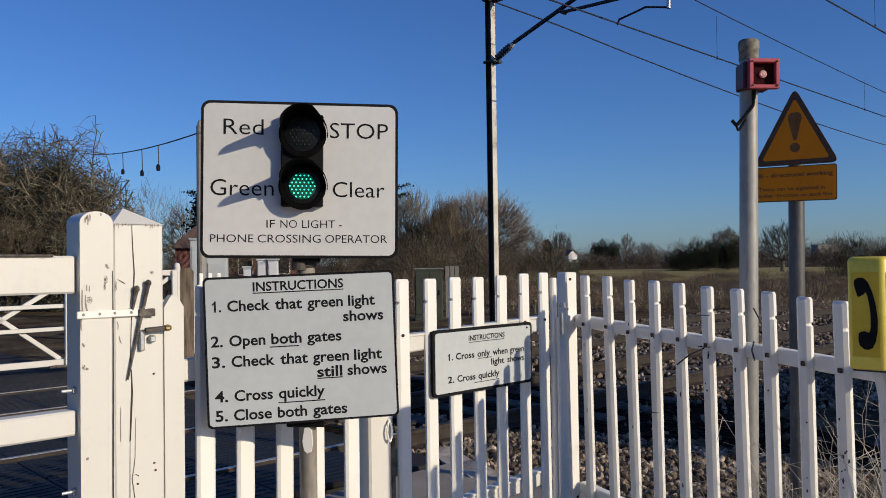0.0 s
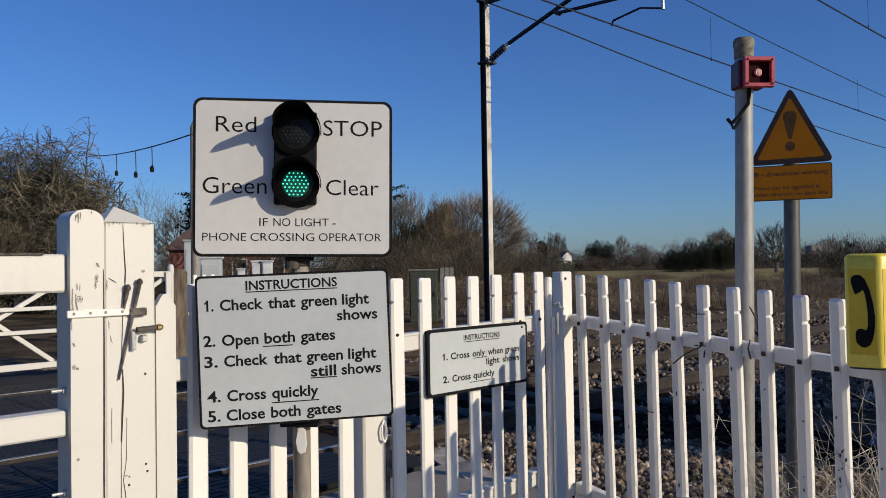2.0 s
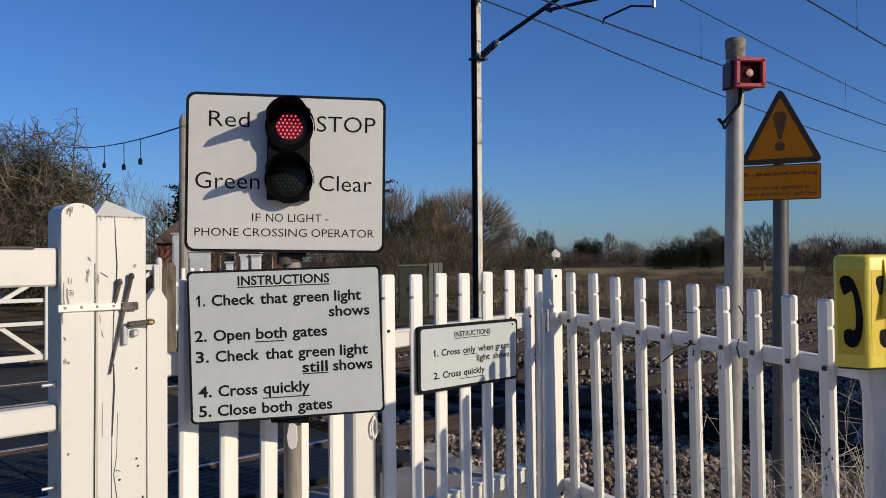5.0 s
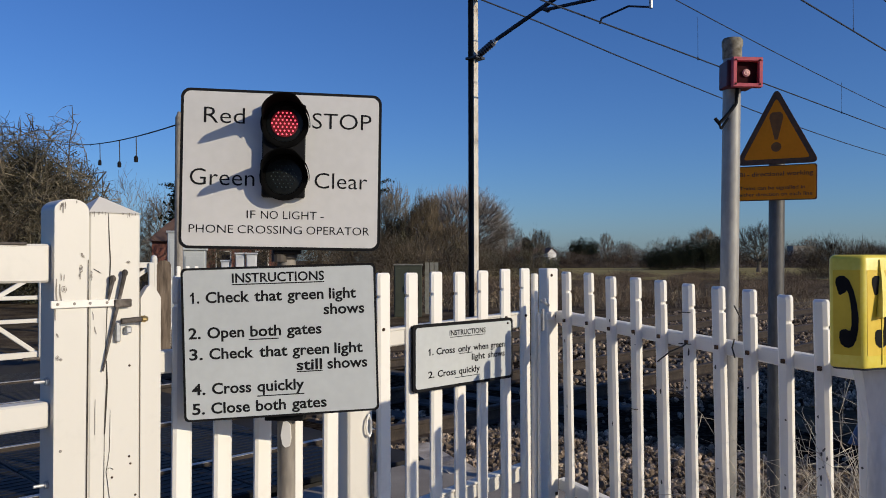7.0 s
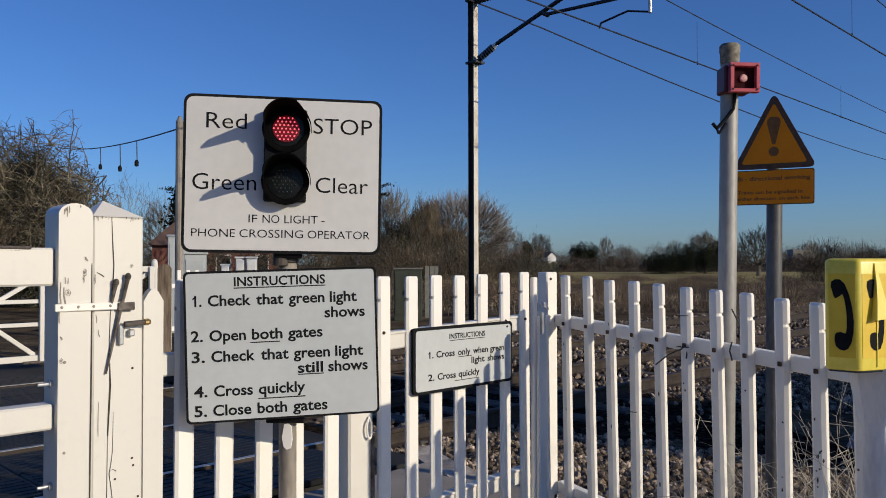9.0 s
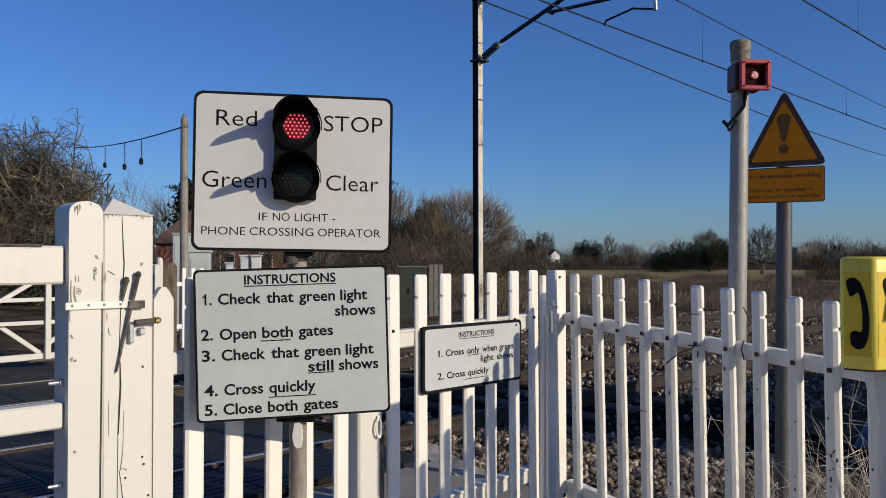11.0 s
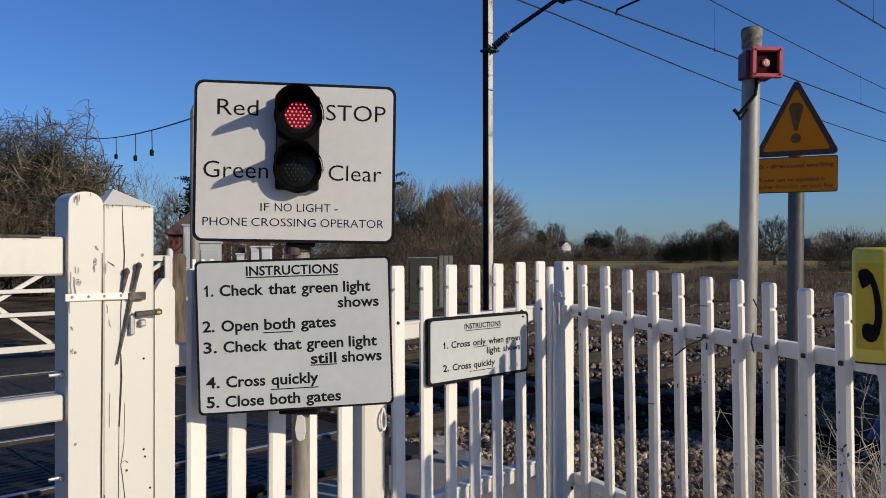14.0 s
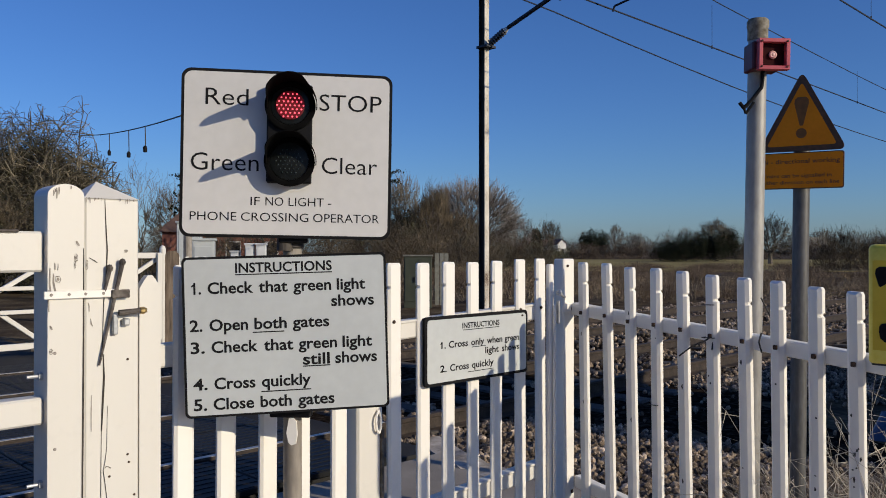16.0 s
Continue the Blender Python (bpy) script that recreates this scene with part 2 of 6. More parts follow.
M_INSUL = material("insulator", [(0.05, 0.05, 0.06), (0.12, 0.12, 0.13)], scale=20, rough=0.3, bump=0.0)
M_RAIL = material("rail_steel", [(0.017, 0.012, 0.009), (0.036, 0.026, 0.019), (0.065, 0.048, 0.036)], scale=9, rough=0.7, metal=0.3, bump=0.2)
M_SLEEPER = material("concrete_sleeper", [(0.035, 0.029, 0.024), (0.065, 0.055, 0.045), (0.10, 0.087, 0.072)], scale=10, rough=0.9, bump=0.3, rand=0.15)
M_STONE = material("ballast_stone", [(0.045, 0.033, 0.023), (0.17, 0.130, 0.092), (0.58, 0.47, 0.36)], scale=6, rough=0.9, bump=0.3, island=0.75, contrast=(0.3, 0.7), spec=0.15)
# Near-black: shade over and between the stones is put into the bed colour.
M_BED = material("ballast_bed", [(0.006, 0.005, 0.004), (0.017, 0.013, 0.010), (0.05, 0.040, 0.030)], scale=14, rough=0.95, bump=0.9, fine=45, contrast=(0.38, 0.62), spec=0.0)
M_ASPHALT = material("asphalt", [(0.017, 0.017, 0.018), (0.028, 0.027, 0.027), (0.042, 0.040, 0.038)], scale=2.0, rough=0.9, bump=0.4, fine=180, spec=0.2)
# Paler than the far asphalt so the unseen near road throws back warm light.
M_ROAD = material("bounce_asphalt", [(0.20, 0.175, 0.145), (0.28, 0.25, 0.21), (0.35, 0.315, 0.265)], scale=2.0, rough=0.9, bump=0.4, fine=180, spec=0.2)
M_RUBBER = material("rubber_panel", [(0.0065, 0.007, 0.008), (0.013, 0.0138, 0.0155)], scale=5, rough=0.55, bump=0.2, fine=120, rand=0.15, spec=0.22)
M_CONCRETE = material("concrete", [(0.16, 0.135, 0.105), (0.34, 0.30, 0.25), (0.50, 0.45, 0.39)], scale=6, rough=0.9, bump=0.4)
M_EARTH = material("earth_and_dead_grass", [(0.026, 0.018, 0.011), (0.075, 0.054, 0.031), (0.17, 0.132, 0.075)], scale=0.8, rough=0.95, bump=0.8, fine=14, spec=0.05)
M_FIELD = material("winter_field", [(0.17, 0.145, 0.052), (0.26, 0.215, 0.085), (0.33, 0.27, 0.12)], scale=0.05, rough=0.95, bump=0.2, fine=1.2, spec=0.05)
M_STRAW = material("dead_grass", [(0.07, 0.05, 0.03), (0.20, 0.155, 0.095), (0.42, 0.35, 0.25)], scale=3, rough=0.85, bump=0.0, island=0.7)
M_SCRUB = material("bramble_scrub", [(0.036, 0.024, 0.015), (0.105, 0.073, 0.045), (0.26, 0.195, 0.125)], scale=0.6, rough=0.9, bump=0.0, island=0.5)
M_TWIG = material("grey_twigs", [(0.055, 0.042, 0.029), (0.115, 0.090, 0.062), (0.185, 0.15, 0.108)], scale=0.7, rough=0.9, bump=0.0, island=0.25)
M_TWIG_BR = material("brown_twigs", [(0.022, 0.016, 0.009), (0.070, 0.053, 0.032), (0.19, 0.150, 0.095)], scale=0.7, rough=0.9, bump=0.0, island=0.5)
M_TWIG_GREY = material("lichen_grey_branches", [(0.05, 0.042, 0.032), (0.11, 0.095, 0.072), (0.22, 0.20, 0.165)], scale=0.9, rough=0.9, bump=0.0, island=0.3)
M_OAK = material("purple_grey_twigs", [(0.06, 0.051, 0.047), (0.135, 0.118, 0.110), (0.27, 0.245, 0.225)], scale=0.5, rough=0.9, bump=0.0, island=0.3)
M_HAW = material("hawthorn_twigs", [(0.026, 0.022, 0.013), (0.085, 0.070, 0.042), (0.30, 0.25, 0.165)], scale=0.9, rough=0.9, bump=0.0, island=0.4)
M_BARK = material("bark", [(0.06, 0.048, 0.036), (0.13, 0.105, 0.08), (0.18, 0.15, 0.115)], scale=5, rough=0.9, bump=0.6, stretch=(1, 1, 0.3))
M_IVY = material("ivy_leaf", [(0.008, 0.009, 0.003), (0.036, 0.036, 0.013), (0.15, 0.135, 0.062)], scale=0.9, rough=0.55, bump=0.0, island=0.6)
M_EVERGREEN = material("evergreen", [(0.007, 0.009, 0.006), (0.014, 0.017, 0.010), (0.024, 0.027, 0.016)], scale=0.5, rough=0.95, spec=0.1, bump=0.0, island=0.4)
M_FARTREE = material("far_woodland", [(0.045, 0.042, 0.035), (0.085, 0.075, 0.06), (0.12, 0.105, 0.085)], scale=0.09, rough=0.95, bump=0.0, fine=0.6, island=0.35)
M_FARWOOD = material("brown_far_wood", [(0.030, 0.021, 0.014), (0.060, 0.043, 0.029), (0.095, 0.07, 0.048)], scale=0.15, rough=0.95, bump=0.0, fine=0.9, island=0.35)
M_BRICK = material("far_brick", [(0.17, 0.062, 0.042), (0.26, 0.10, 0.07)], scale=3, rough=0.9, bump=0.3)
M_ROOF = material("clay_roof", [(0.085, 0.05, 0.038), (0.15, 0.09, 0.065)], scale=2, rough=0.85, bump=0.4, island=0.25)
M_CABINET = material("grey_cabinet", [(0.40, 0.42, 0.42), (0.50, 0.52, 0.51)], scale=3, rough=0.5, bump=0.05)
M_CABINET_W = material("white_cabinet", [(0.60, 0.60, 0.58), (0.68, 0.68, 0.66)], scale=3, rough=0.5, bump=0.05)
M_GREENBOX = material("green_cabinet", [(0.030, 0.036, 0.022), (0.052, 0.058, 0.036)], scale=3, rough=0.6, bump=0.05)
M_PALLET = material("grey_timber", [(0.14, 0.14, 0.115), (0.24, 0.235, 0.20)], scale=8, rough=0.9, bump=0.3)
M_HOUSE_W = material("white_render", [(0.66, 0.64, 0.60), (0.74, 0.72, 0.68)], scale=1, rough=0.8, bump=0.1)
M_GLASS_DK = material("window_glass", [(0.02, 0.025, 0.03), (0.03, 0.035, 0.04)], scale=2, rough=0.08, bump=0.0, rvar=0.02)
M_BLUE = material("blue_plastic", [(0.035, 0.055, 0.11), (0.06, 0.085, 0.16)], scale=8, rough=0.4, bump=0.05)
M_TWINE = material("dark_twine", [(0.03, 0.028, 0.025), (0.06, 0.055, 0.05)], scale=80, rough=0.8, bump=0.0)
M_GREY_FAR = material("far_grey_sheet", [(0.17, 0.155, 0.13), (0.24, 0.22, 0.185)], scale=0.2, rough=0.7, bump=0.0)


# ---- ground, road, railway ----
def sheet(x0, x1, y0, y1, z, t=0.0):
    bm = BM()
    if t:
        box(bm, ((x0 + x1) / 2, (y0 + y1) / 2, z - t / 2), (x1 - x0, y1 - y0, t))
    else:
        vs = [bm.verts.new(p) for p in ((x0, y0, z), (x1, y0, z), (x1, y1, z), (x0, y1, z))]
        bm.faces.new(vs)
    return bm


solo("ground", sheet(-2500, 2500, -2500, 2500, -0.10), M_EARTH, "brown winter earth with dead grass round the railway", "ground", kind="structure")
solo("field", sheet(-60, 260, 62, 150, -0.05, 0.04), M_FIELD, "pale green and straw-coloured winter field", "field", kind="structure")
# The near stretch lies out of view and serves as a pale reflector.
solo("road", sheet(-7.0, 0.75, -30, 1.62, 0.035, 0.12), M_ROAD, "unseen near asphalt road, paled to bounce light towards the crossing", "road", GATE, kind="structure")
solo("road", sheet(-7.0, 0.75, 8.10, 60, 0.035, 0.12), M_ASPHALT, "dark grey asphalt road beyond the crossing", "road", GATE, kind="structure")
edge = random.Random(4)
outline = [(1.02, 1.95), (0.90, 1.99), (0.80, 1.86), (0.70, 1.72), (0.64, 1.58), (0.60, 1.44), (0.55, 1.32), (0.53, 1.20), (0.48, 1.05), (0.46, 0.90), (0.58, 0.86), (0.64, 0.98), (0.70, 1.12), (0.77, 1.30), (0.80, 1.46), (0.88, 1.62), (0.95, 1.78)]
bm = BM()
lo = [bm.verts.new((x + edge.uniform(-0.02, 0.02), y + edge.uniform(-0.02, 0.02), -0.12)) for x, y in outline]
hi = [bm.verts.new((v.co.x + edge.uniform(-0.012, 0.012), v.co.y + edge.uniform(-0.012, 0.012), 0.045 + edge.uniform(-0.02, 0.012))) for v in lo]
for i in range(len(lo)):
    j = (i + 1) % len(lo)
    bm.faces.new((lo[i], hi[i], hi[j], lo[j]))
bmesh.ops.triangle_fill(bm, use_beauty=True, edges=[e for e in bm.edges if e.verts[0] in hi and e.verts[1] in hi])
solo("kerb", bm, M_CONCRETE, "broken weathered concrete edge beside the crossing deck", "kerb", GATE, kind="structure")
# unseen slab, added as a reflector for the shaded fence fronts
bm = BM()
slab = [(-0.79, 2.16), (0.52, 3.62), (1.78, 1.78), (12.0, 0.8), (12.3, -9.6)]
hi = [bm.verts.new((x, y, 0.055)) for x, y in slab]
lo = [bm.verts.new((x, y, -0.08)) for x, y in slab]
bm.faces.new(hi[::-1])
bm.faces.new(lo)
for i in range(5):
    bm.faces.new((hi[i], hi[(i + 1) % 5], lo[(i + 1) % 5], lo[i]))
solo("pavement", bm, M_BOUNCE, "unseen pale slab added to bounce warm light onto the fence", "pavement", kind="structure")

RAILS = (2.45, 3.885, 5.85, 7.285)
deck = thing("crossing_deck", "black ribbed rubber panels of a level crossing in shade", "crossing deck", GATE, kind="structure")
bm = BM()
box(bm, (-3.1, 4.87, -0.05), (7.7, 6.3, 0.16))
part("deck_base", bm, M_ASPHALT, deck)
panel_w = 0.9
strips = [(1.66, 2.40), (2.54, 3.165), (3.17, 3.80), (3.97, 4.86), (4.865, 5.76), (5.94, 6.565), (6.57, 7.20), (7.37, 8.07)]


def rubber_panel(w, l):
    bm = BM()
    box(bm, (0, 0, 0.02), (w - 0.012, l - 0.012, 0.04), bev=0.006)
    n = int(l / 0.075)
    for i in range(n):
        box(bm, (0, -l / 2 + (i + 0.5) * l / n, 0.040), (w * 0.94, 0.030, 0.007))
    return finish(bm, "panel", M_RUBBER)


for y0, y1 in strips:
    me = rubber_panel(panel_w, y1 - y0)
    for i in range(8):
        x = -6.5 + i * panel_w
        part("panel", me, None, deck, m=pose(x + 0.02, (y0 + y1) / 2, 0.042))


def rail_mesh(x0, x1):
    prof = [(-0.07, -0.06), (0.07, -0.06), (0.07, -0.048), (0.012, -0.03), (0.010, 0.055), (0.034, 0.065), (0.034, 0.088), (0.028, 0.096), (-0.028, 0.096), (-0.034, 0.088), (-0.034, 0.065), (-0.010, 0.055), (-0.012, -0.03), (-0.07, -0.048)]
    bm = BM()
    plate(bm, prof, x0, x1, Matrix.Rotation(radians(-90), 4, "Z"))
    return finish(bm, "rail", M_RAIL)


def sleeper_mesh():
    bm = BM()
    box(bm, (0, 0, -0.11), (0.25, 2.5, 0.11), bev=0.02)
    for y in (-0.72, 0.72):
        for dy in (-0.10, 0.10):
            box(bm, (0, y + dy, -0.045), (0.09, 0.05, 0.035), bev=0.008)
    return finish(bm, "sleeper", M_SLEEPER)


RAIL_ME, SLEEPER_ME = rail_mesh(-160, 160), sleeper_mesh()
M_SHINE = material("polished_rail_head", [(0.42, 0.40, 0.38), (0.58, 0.56, 0.54)], scale=20, rough=0.4, metal=0.8, bump=0.05, stretch=(0.1, 1, 1))
for a, b in ((0, 1), (2, 3)):
    mid = (RAILS[a] + RAILS[b]) / 2
    track = thing("railway_track", "rusty brown rails on concrete sleepers with polished heads", "railway track", GATE @ pose(0, mid, 0), "railway tracks")
    for r in (RAILS[a], RAILS[b]):
        part("rail", RAIL_ME, None, track, m=pose(0, r - mid, 0))
        bm = BM()
        box(bm, (-9.6, 0, 0.0975), (21, 0.044, 0.003))
        part("rail_head", bm, M_SHINE, track, "polished steel running surface", m=pose(0, r - mid, 0))
    for i in range(70):
        part("sleeper", SLEEPER_ME, None, track, m=pose(1.35 + i * 0.65, 0, 0.0))

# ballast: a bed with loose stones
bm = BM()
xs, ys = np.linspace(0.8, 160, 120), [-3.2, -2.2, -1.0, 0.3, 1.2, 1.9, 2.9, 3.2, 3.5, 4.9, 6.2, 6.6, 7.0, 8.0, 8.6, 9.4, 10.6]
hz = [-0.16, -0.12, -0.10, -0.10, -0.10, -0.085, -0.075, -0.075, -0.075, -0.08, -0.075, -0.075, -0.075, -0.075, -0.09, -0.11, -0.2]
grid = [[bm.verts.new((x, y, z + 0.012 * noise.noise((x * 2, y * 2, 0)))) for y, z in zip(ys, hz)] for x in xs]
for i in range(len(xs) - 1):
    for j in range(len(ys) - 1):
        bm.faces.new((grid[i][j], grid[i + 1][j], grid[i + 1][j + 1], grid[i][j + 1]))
solo("ballast_bed", bm, M_BED, "stone ballast bed of the railway, near-black with painted shade", "ballast", GATE, kind="structure")


class Geo:
    """Collects vertices and faces for one large mesh."""

    def __init__(self):
        self.v, self.f = [], []

    def cone(self, a, b, ra, rb, seg=4):
        a, b = Vector(a), Vector(b)
        d = (b - a)
        if d.length < 1e-6:
            return
        d.normalize()
        u = d.orthogonal().normalized()
        w = d.cross(u)
        n = len(self.v)
        for p, r in ((a, ra), (b, rb)):
            for i in range(seg):
                t = 2 * math.pi * i / seg
                self.v.append(tuple(p + u * (r * math.cos(t)) + w * (r * math.sin(t))))
        for i in range(seg):
            j = (i + 1) % seg
            self.f.append((n + i, n + j, n + seg + j, n + seg + i))

    def blade(self, a, b, w, rng):
        """A thin upright blade or twig, widest at its foot."""
        a, b = Vector(a), Vector(b)
        s = Vector((rng.uniform(-1, 1), rng.uniform(-1, 1), 0)).normalized() * (w / 2)
        n = len(self.v)
        m = (a + b) / 2 + Vector((rng.uniform(-1, 1), rng.uniform(-1, 1), 0)) * ((b - a).length * 0.08)
        self.v += [tuple(a - s), tuple(a + s), tuple(m + s * 0.8), tuple(m - s * 0.8), tuple(b)]
        self.f += [(n, n + 1, n + 2, n + 3), (n + 3, n + 2, n + 4)]

    def leaf(self, p, size, rng):
        p = Vector(p)
        u = Vector((rng.gauss(0, 1), rng.gauss(0, 1), rng.gauss(0, 1))).normalized()
        w = u.orthogonal().normalized()
        n = len(self.v)
        self.v += [tuple(p - u * size), tuple(p + w * size * 0.55), tuple(p + u * size), tuple(p - w * size * 0.55)]
        self.f.append((n, n + 1, n + 2, n + 3))

    def mesh(self, name, mat):
        me = bpy.data.meshes.new(name)
        me.from_pydata(self.v, [], self.f)
        me.materials.append(mat)
        return me


ICO_V = []
g_ = (1 + 5 ** 0.5) / 2
for a, b in ((1, g_), (-1, g_), (1, -g_), (-1, -g_)):
    ICO_V += [(0, a, b), (a, b, 0), (b, 0, a)]
_t = bmesh.new()
for p in ICO_V:
    _t.verts.new(p)
bmesh.ops.convex_hull(_t, input=_t.verts)
_t.verts.index_update()
ICO_V = np.array([tuple(v.co.normalized()) for v in _t.verts])
ICO_F = np.array([[v.index for v in f.verts] for f in _t.faces])
_t.free()


def stones(name, label, n, place, smin, smax, seed, m):
    rng = np.random.RandomState(seed)
    vs, fs = [], []
    for i in range(n):
        x, y, z = place(rng)
        s = rng.uniform(smin, smax) * np.array([rng.uniform(0.7, 1.3), rng.uniform(0.7, 1.3), rng.uniform(0.5, 0.95)])
        q = Euler(rng.uniform(0, 6.28, 3)).to_matrix()
        pts = (ICO_V * (1 + rng.uniform(-0.28, 0.28, (12, 1)))) * s
        pts = pts @ np.array(q) + np.array([x, y, z])
        vs.append(pts)
        fs.append(ICO_F + 12 * i)
    me = bpy.data.meshes.new(name)
    me.from_pydata(np.concatenate(vs).tolist(), [], np.concatenate(fs).tolist())
    me.materials.append(M_STONE)
    solo(name, me, M_STONE, label, "ballast", m, kind="stuff")


def _near(rng):
    x, y = 0.95 + 8 * rng.random() ** 1.25, rng.uniform(-2.4, 2.35)
    if 2.9 < x + 0.23 * y < 5.5 and rng.random() < 0.97:      # stones thinned so the shade band beside the rail turns black
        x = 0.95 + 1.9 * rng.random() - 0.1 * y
    return x, y, -0.085 + rng.uniform(-0.01, 0.035)


def _mid(rng):
    y = rng.choice([rng.uniform(2.5, 3.85), rng.uniform(3.95, 5.8), rng.uniform(5.9, 7.2), rng.uniform(7.35, 9.0)])
    x = rng.uniform(1.2, 30)
    # The same shade band is darkened here by moving stones out of it.
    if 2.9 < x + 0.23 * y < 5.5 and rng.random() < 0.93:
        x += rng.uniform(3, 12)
    return x, y, -0.06 + rng.uniform(-0.015, 0.02)


stones("ballast_stones", "loose grey and brown ballast stones beside the fence", 17000, _near, 0.014, 0.034, 3, GATE)
stones("ballast_stones", "loose grey and brown ballast stones between the rails", 11000, _mid, 0.024, 0.045, 4, GATE)

# an unseen block added beside the line to cast shade on the crossing
shade_caster = thing("unseen_shade_building", "plain grey unseen block added to shade the crossing", "building", pose(9.3, 3.9, 0, 0, 0, -29))
bm = BM()
box(bm, (0, 0, 2.1), (5.0, 2.5, 4.4))
part("wall", bm, M_CONCRETE, shade_caster)
bm = BM()
box(bm, (0, 0, 4.36), (5.2, 2.65, 0.12))
part("roof", bm, M_GREY_FAR, shade_caster)
bm = BM()
# lower block, added to widen the cast shade
box(bm, (0.8, 2.75, 1.25), (3.2, 2.9, 2.7))
part("shade_wing", bm, M_CONCRETE, shade_caster, "lower unseen concrete block added to widen the shade")


# ---- fences and gates ----
def pale_mesh(w, t, h, side, cx, cy):
    """A moulded pale: flat front with wide chamfers, a sloped top and a small bite in one edge (side)."""
    bm = BM()
    r, zb = 0.0075, h - 0.098
    right = [(w / 2, 0.0), (w / 2, h - 0.010), (w / 2 - 0.006, h - 0.001)]
    left = [(-w / 2 + 0.006, h), (-w / 2, h - 0.008), (-w / 2, 0.0)]
    bite = [(w / 2 - r * math.sin(radians(q)), zb - r * math.cos(radians(q))) for q in range(0, 181, 45)]
    if side > 0:
        right[1:1] = bite
    else:
        left[2:2] = [(-x, z) for x, z in bite[::-1]]
    poly = right + left
    inner = [(x * (w / 2 - cx) / (w / 2), z - 0.009) if z > h - 0.02 else (math.copysign(w / 2 - cx, x), z) for x, z in poly]
    rings = [[bm.verts.new((x, y, z)) for x, z in q] for q, y in ((inner, -t / 2), (poly, -t / 2 + cy), (poly, t / 2))]
    n = len(poly)
    for ra, rb in zip(rings, rings[1:]):
        for i in range(n):
            bm.faces.new((ra[i], rb[i], rb[(i + 1) % n], ra[(i + 1) % n]))
    bm.faces.new(rings[0])
    bm.faces.new(rings[2][::-1])
    return finish(bm, "pale", M_PALE)


def bolt_mesh(r, depth, square=False):
    bm = BM()
    if square:
        box(bm, (0, -depth / 2, 0), (2 * r, depth, 2 * r), bev=r * 0.25)
    else:
        lathe(bm, [(0, 0), (r, 0), (r, depth * 0.6), (r * 0.6, depth), (0, depth)], 8, Matrix.Rotation(radians(90), 4, "X"))
    return finish(bm, "bolt", M_BOLT)


PALE_G, PALE_R = pale_mesh(0.068, 0.018, 1.31, -1, 0.010, 0.008), pale_mesh(0.055, 0.026, 1.32, 1, 0.012, 0.010)
BOLT, BOLT_SQ = bolt_mesh(0.007, 0.008), bolt_mesh(0.0085, 0.008, True)

# fixed fence between the gate post and the wicket gate
fence = thing("picket_fence", "white painted timber picket fence beside the road gate", "fence", GATE)
rng = random.Random(5)
for s in (-2.019, -1.871, -1.711, -1.568, -1.404):
    top = 1.400 + rng.uniform(-0.010, 0.010)
    p = part("pale", PALE_G, None, fence, m=pose(s, -0.005, top - 1.31, 0, rng.uniform(-0.5, 0.5), 0))
    part("bolt", BOLT, None, p, m=pose(0, -0.009, 1.07))
bm = BM()
w_ = 0.066
plate(bm, [(-w_ / 2, 0.06), (w_ / 2, 0.06), (w_ / 2, 1.335), (w_ / 2 - 0.016, 1.362), (w_ / 2 - 0.026, 1.374), (-w_ / 2 + 0.026, 1.374), (-w_ / 2 + 0.016, 1.362), (-w_ / 2, 1.335)], -0.030, -0.002)
part("end_pale", bm, M_PAINT, fence, "wider pale with cut corners", m=pose(-2.146, -0.02, 0))
for z in (0.36, 1.12):
    bm = BM()
    box(bm, (-1.76, 0.025, z), (0.88, 0.045, 0.075), bev=0.006)
    part("rail", bm, M_PAINT, fence)

wpost = thing("wicket_gate_post", "white square timber post of the wicket gate", "post", GATE @ pose(-1.265, 0.03, 0))
bm = BM()
box(bm, (0, 0, 0.58), (0.125, 0.10, 1.36), bev=0.008)
part("post", bm, M_PAINT, wpost)
bm = BM()
path_tube(bm, [(0.034, -0.056, 0.838), (0.018, -0.064, 0.818), (0.013, -0.066, 0.793), (0.018, -0.066, 0.766), (0.029, -0.066, 0.752), (0.040, -0.064, 0.770), (0.042, -0.062, 0.808), (0.034, -0.056, 0.838)], 0.0045)
part("rope_loop", bm, M_PALE, wpost, "loop of pale rope")
bm = BM()
box(bm, (0.052, -0.056, 0.60), (0.012, 0.012, 0.32))
part("latch_strip", bm, M_RUST, wpost, "rusty iron strip")

# wicket gate
wicket = thing("wicket_gate", "white picket wicket gate with a small notice on it", "gate", GATE)
for i, s in enumerate((-1.127, -0.971, -0.828, -0.673, -0.528, -0.354, -0.205)):
    top = 1.398 + 0.002 * i + rng.uniform(-0.004, 0.004)
    p = part("pale", PALE_G, None, wicket, m=pose(s, -0.004, top - 1.31, 0, rng.uniform(-0.4, 0.4), 0))
    part("bolt", BOLT, None, p, m=pose(-0.01, -0.009, 1.078))
for z, dz in ((0.36, 0.03), (1.125, 0.018)):
    bm = BM()
    box(bm, (0, 0, 0), (1.02, 0.045, 0.072), bev=0.006)
    box(bm, (0, -0.003, 0.034), (1.02, 0.05, 0.012), bev=0.003)
    part("rail", bm, M_PAINT, wicket, m=pose(-0.69, 0.026, z + dz, 0, -2.0, 0))

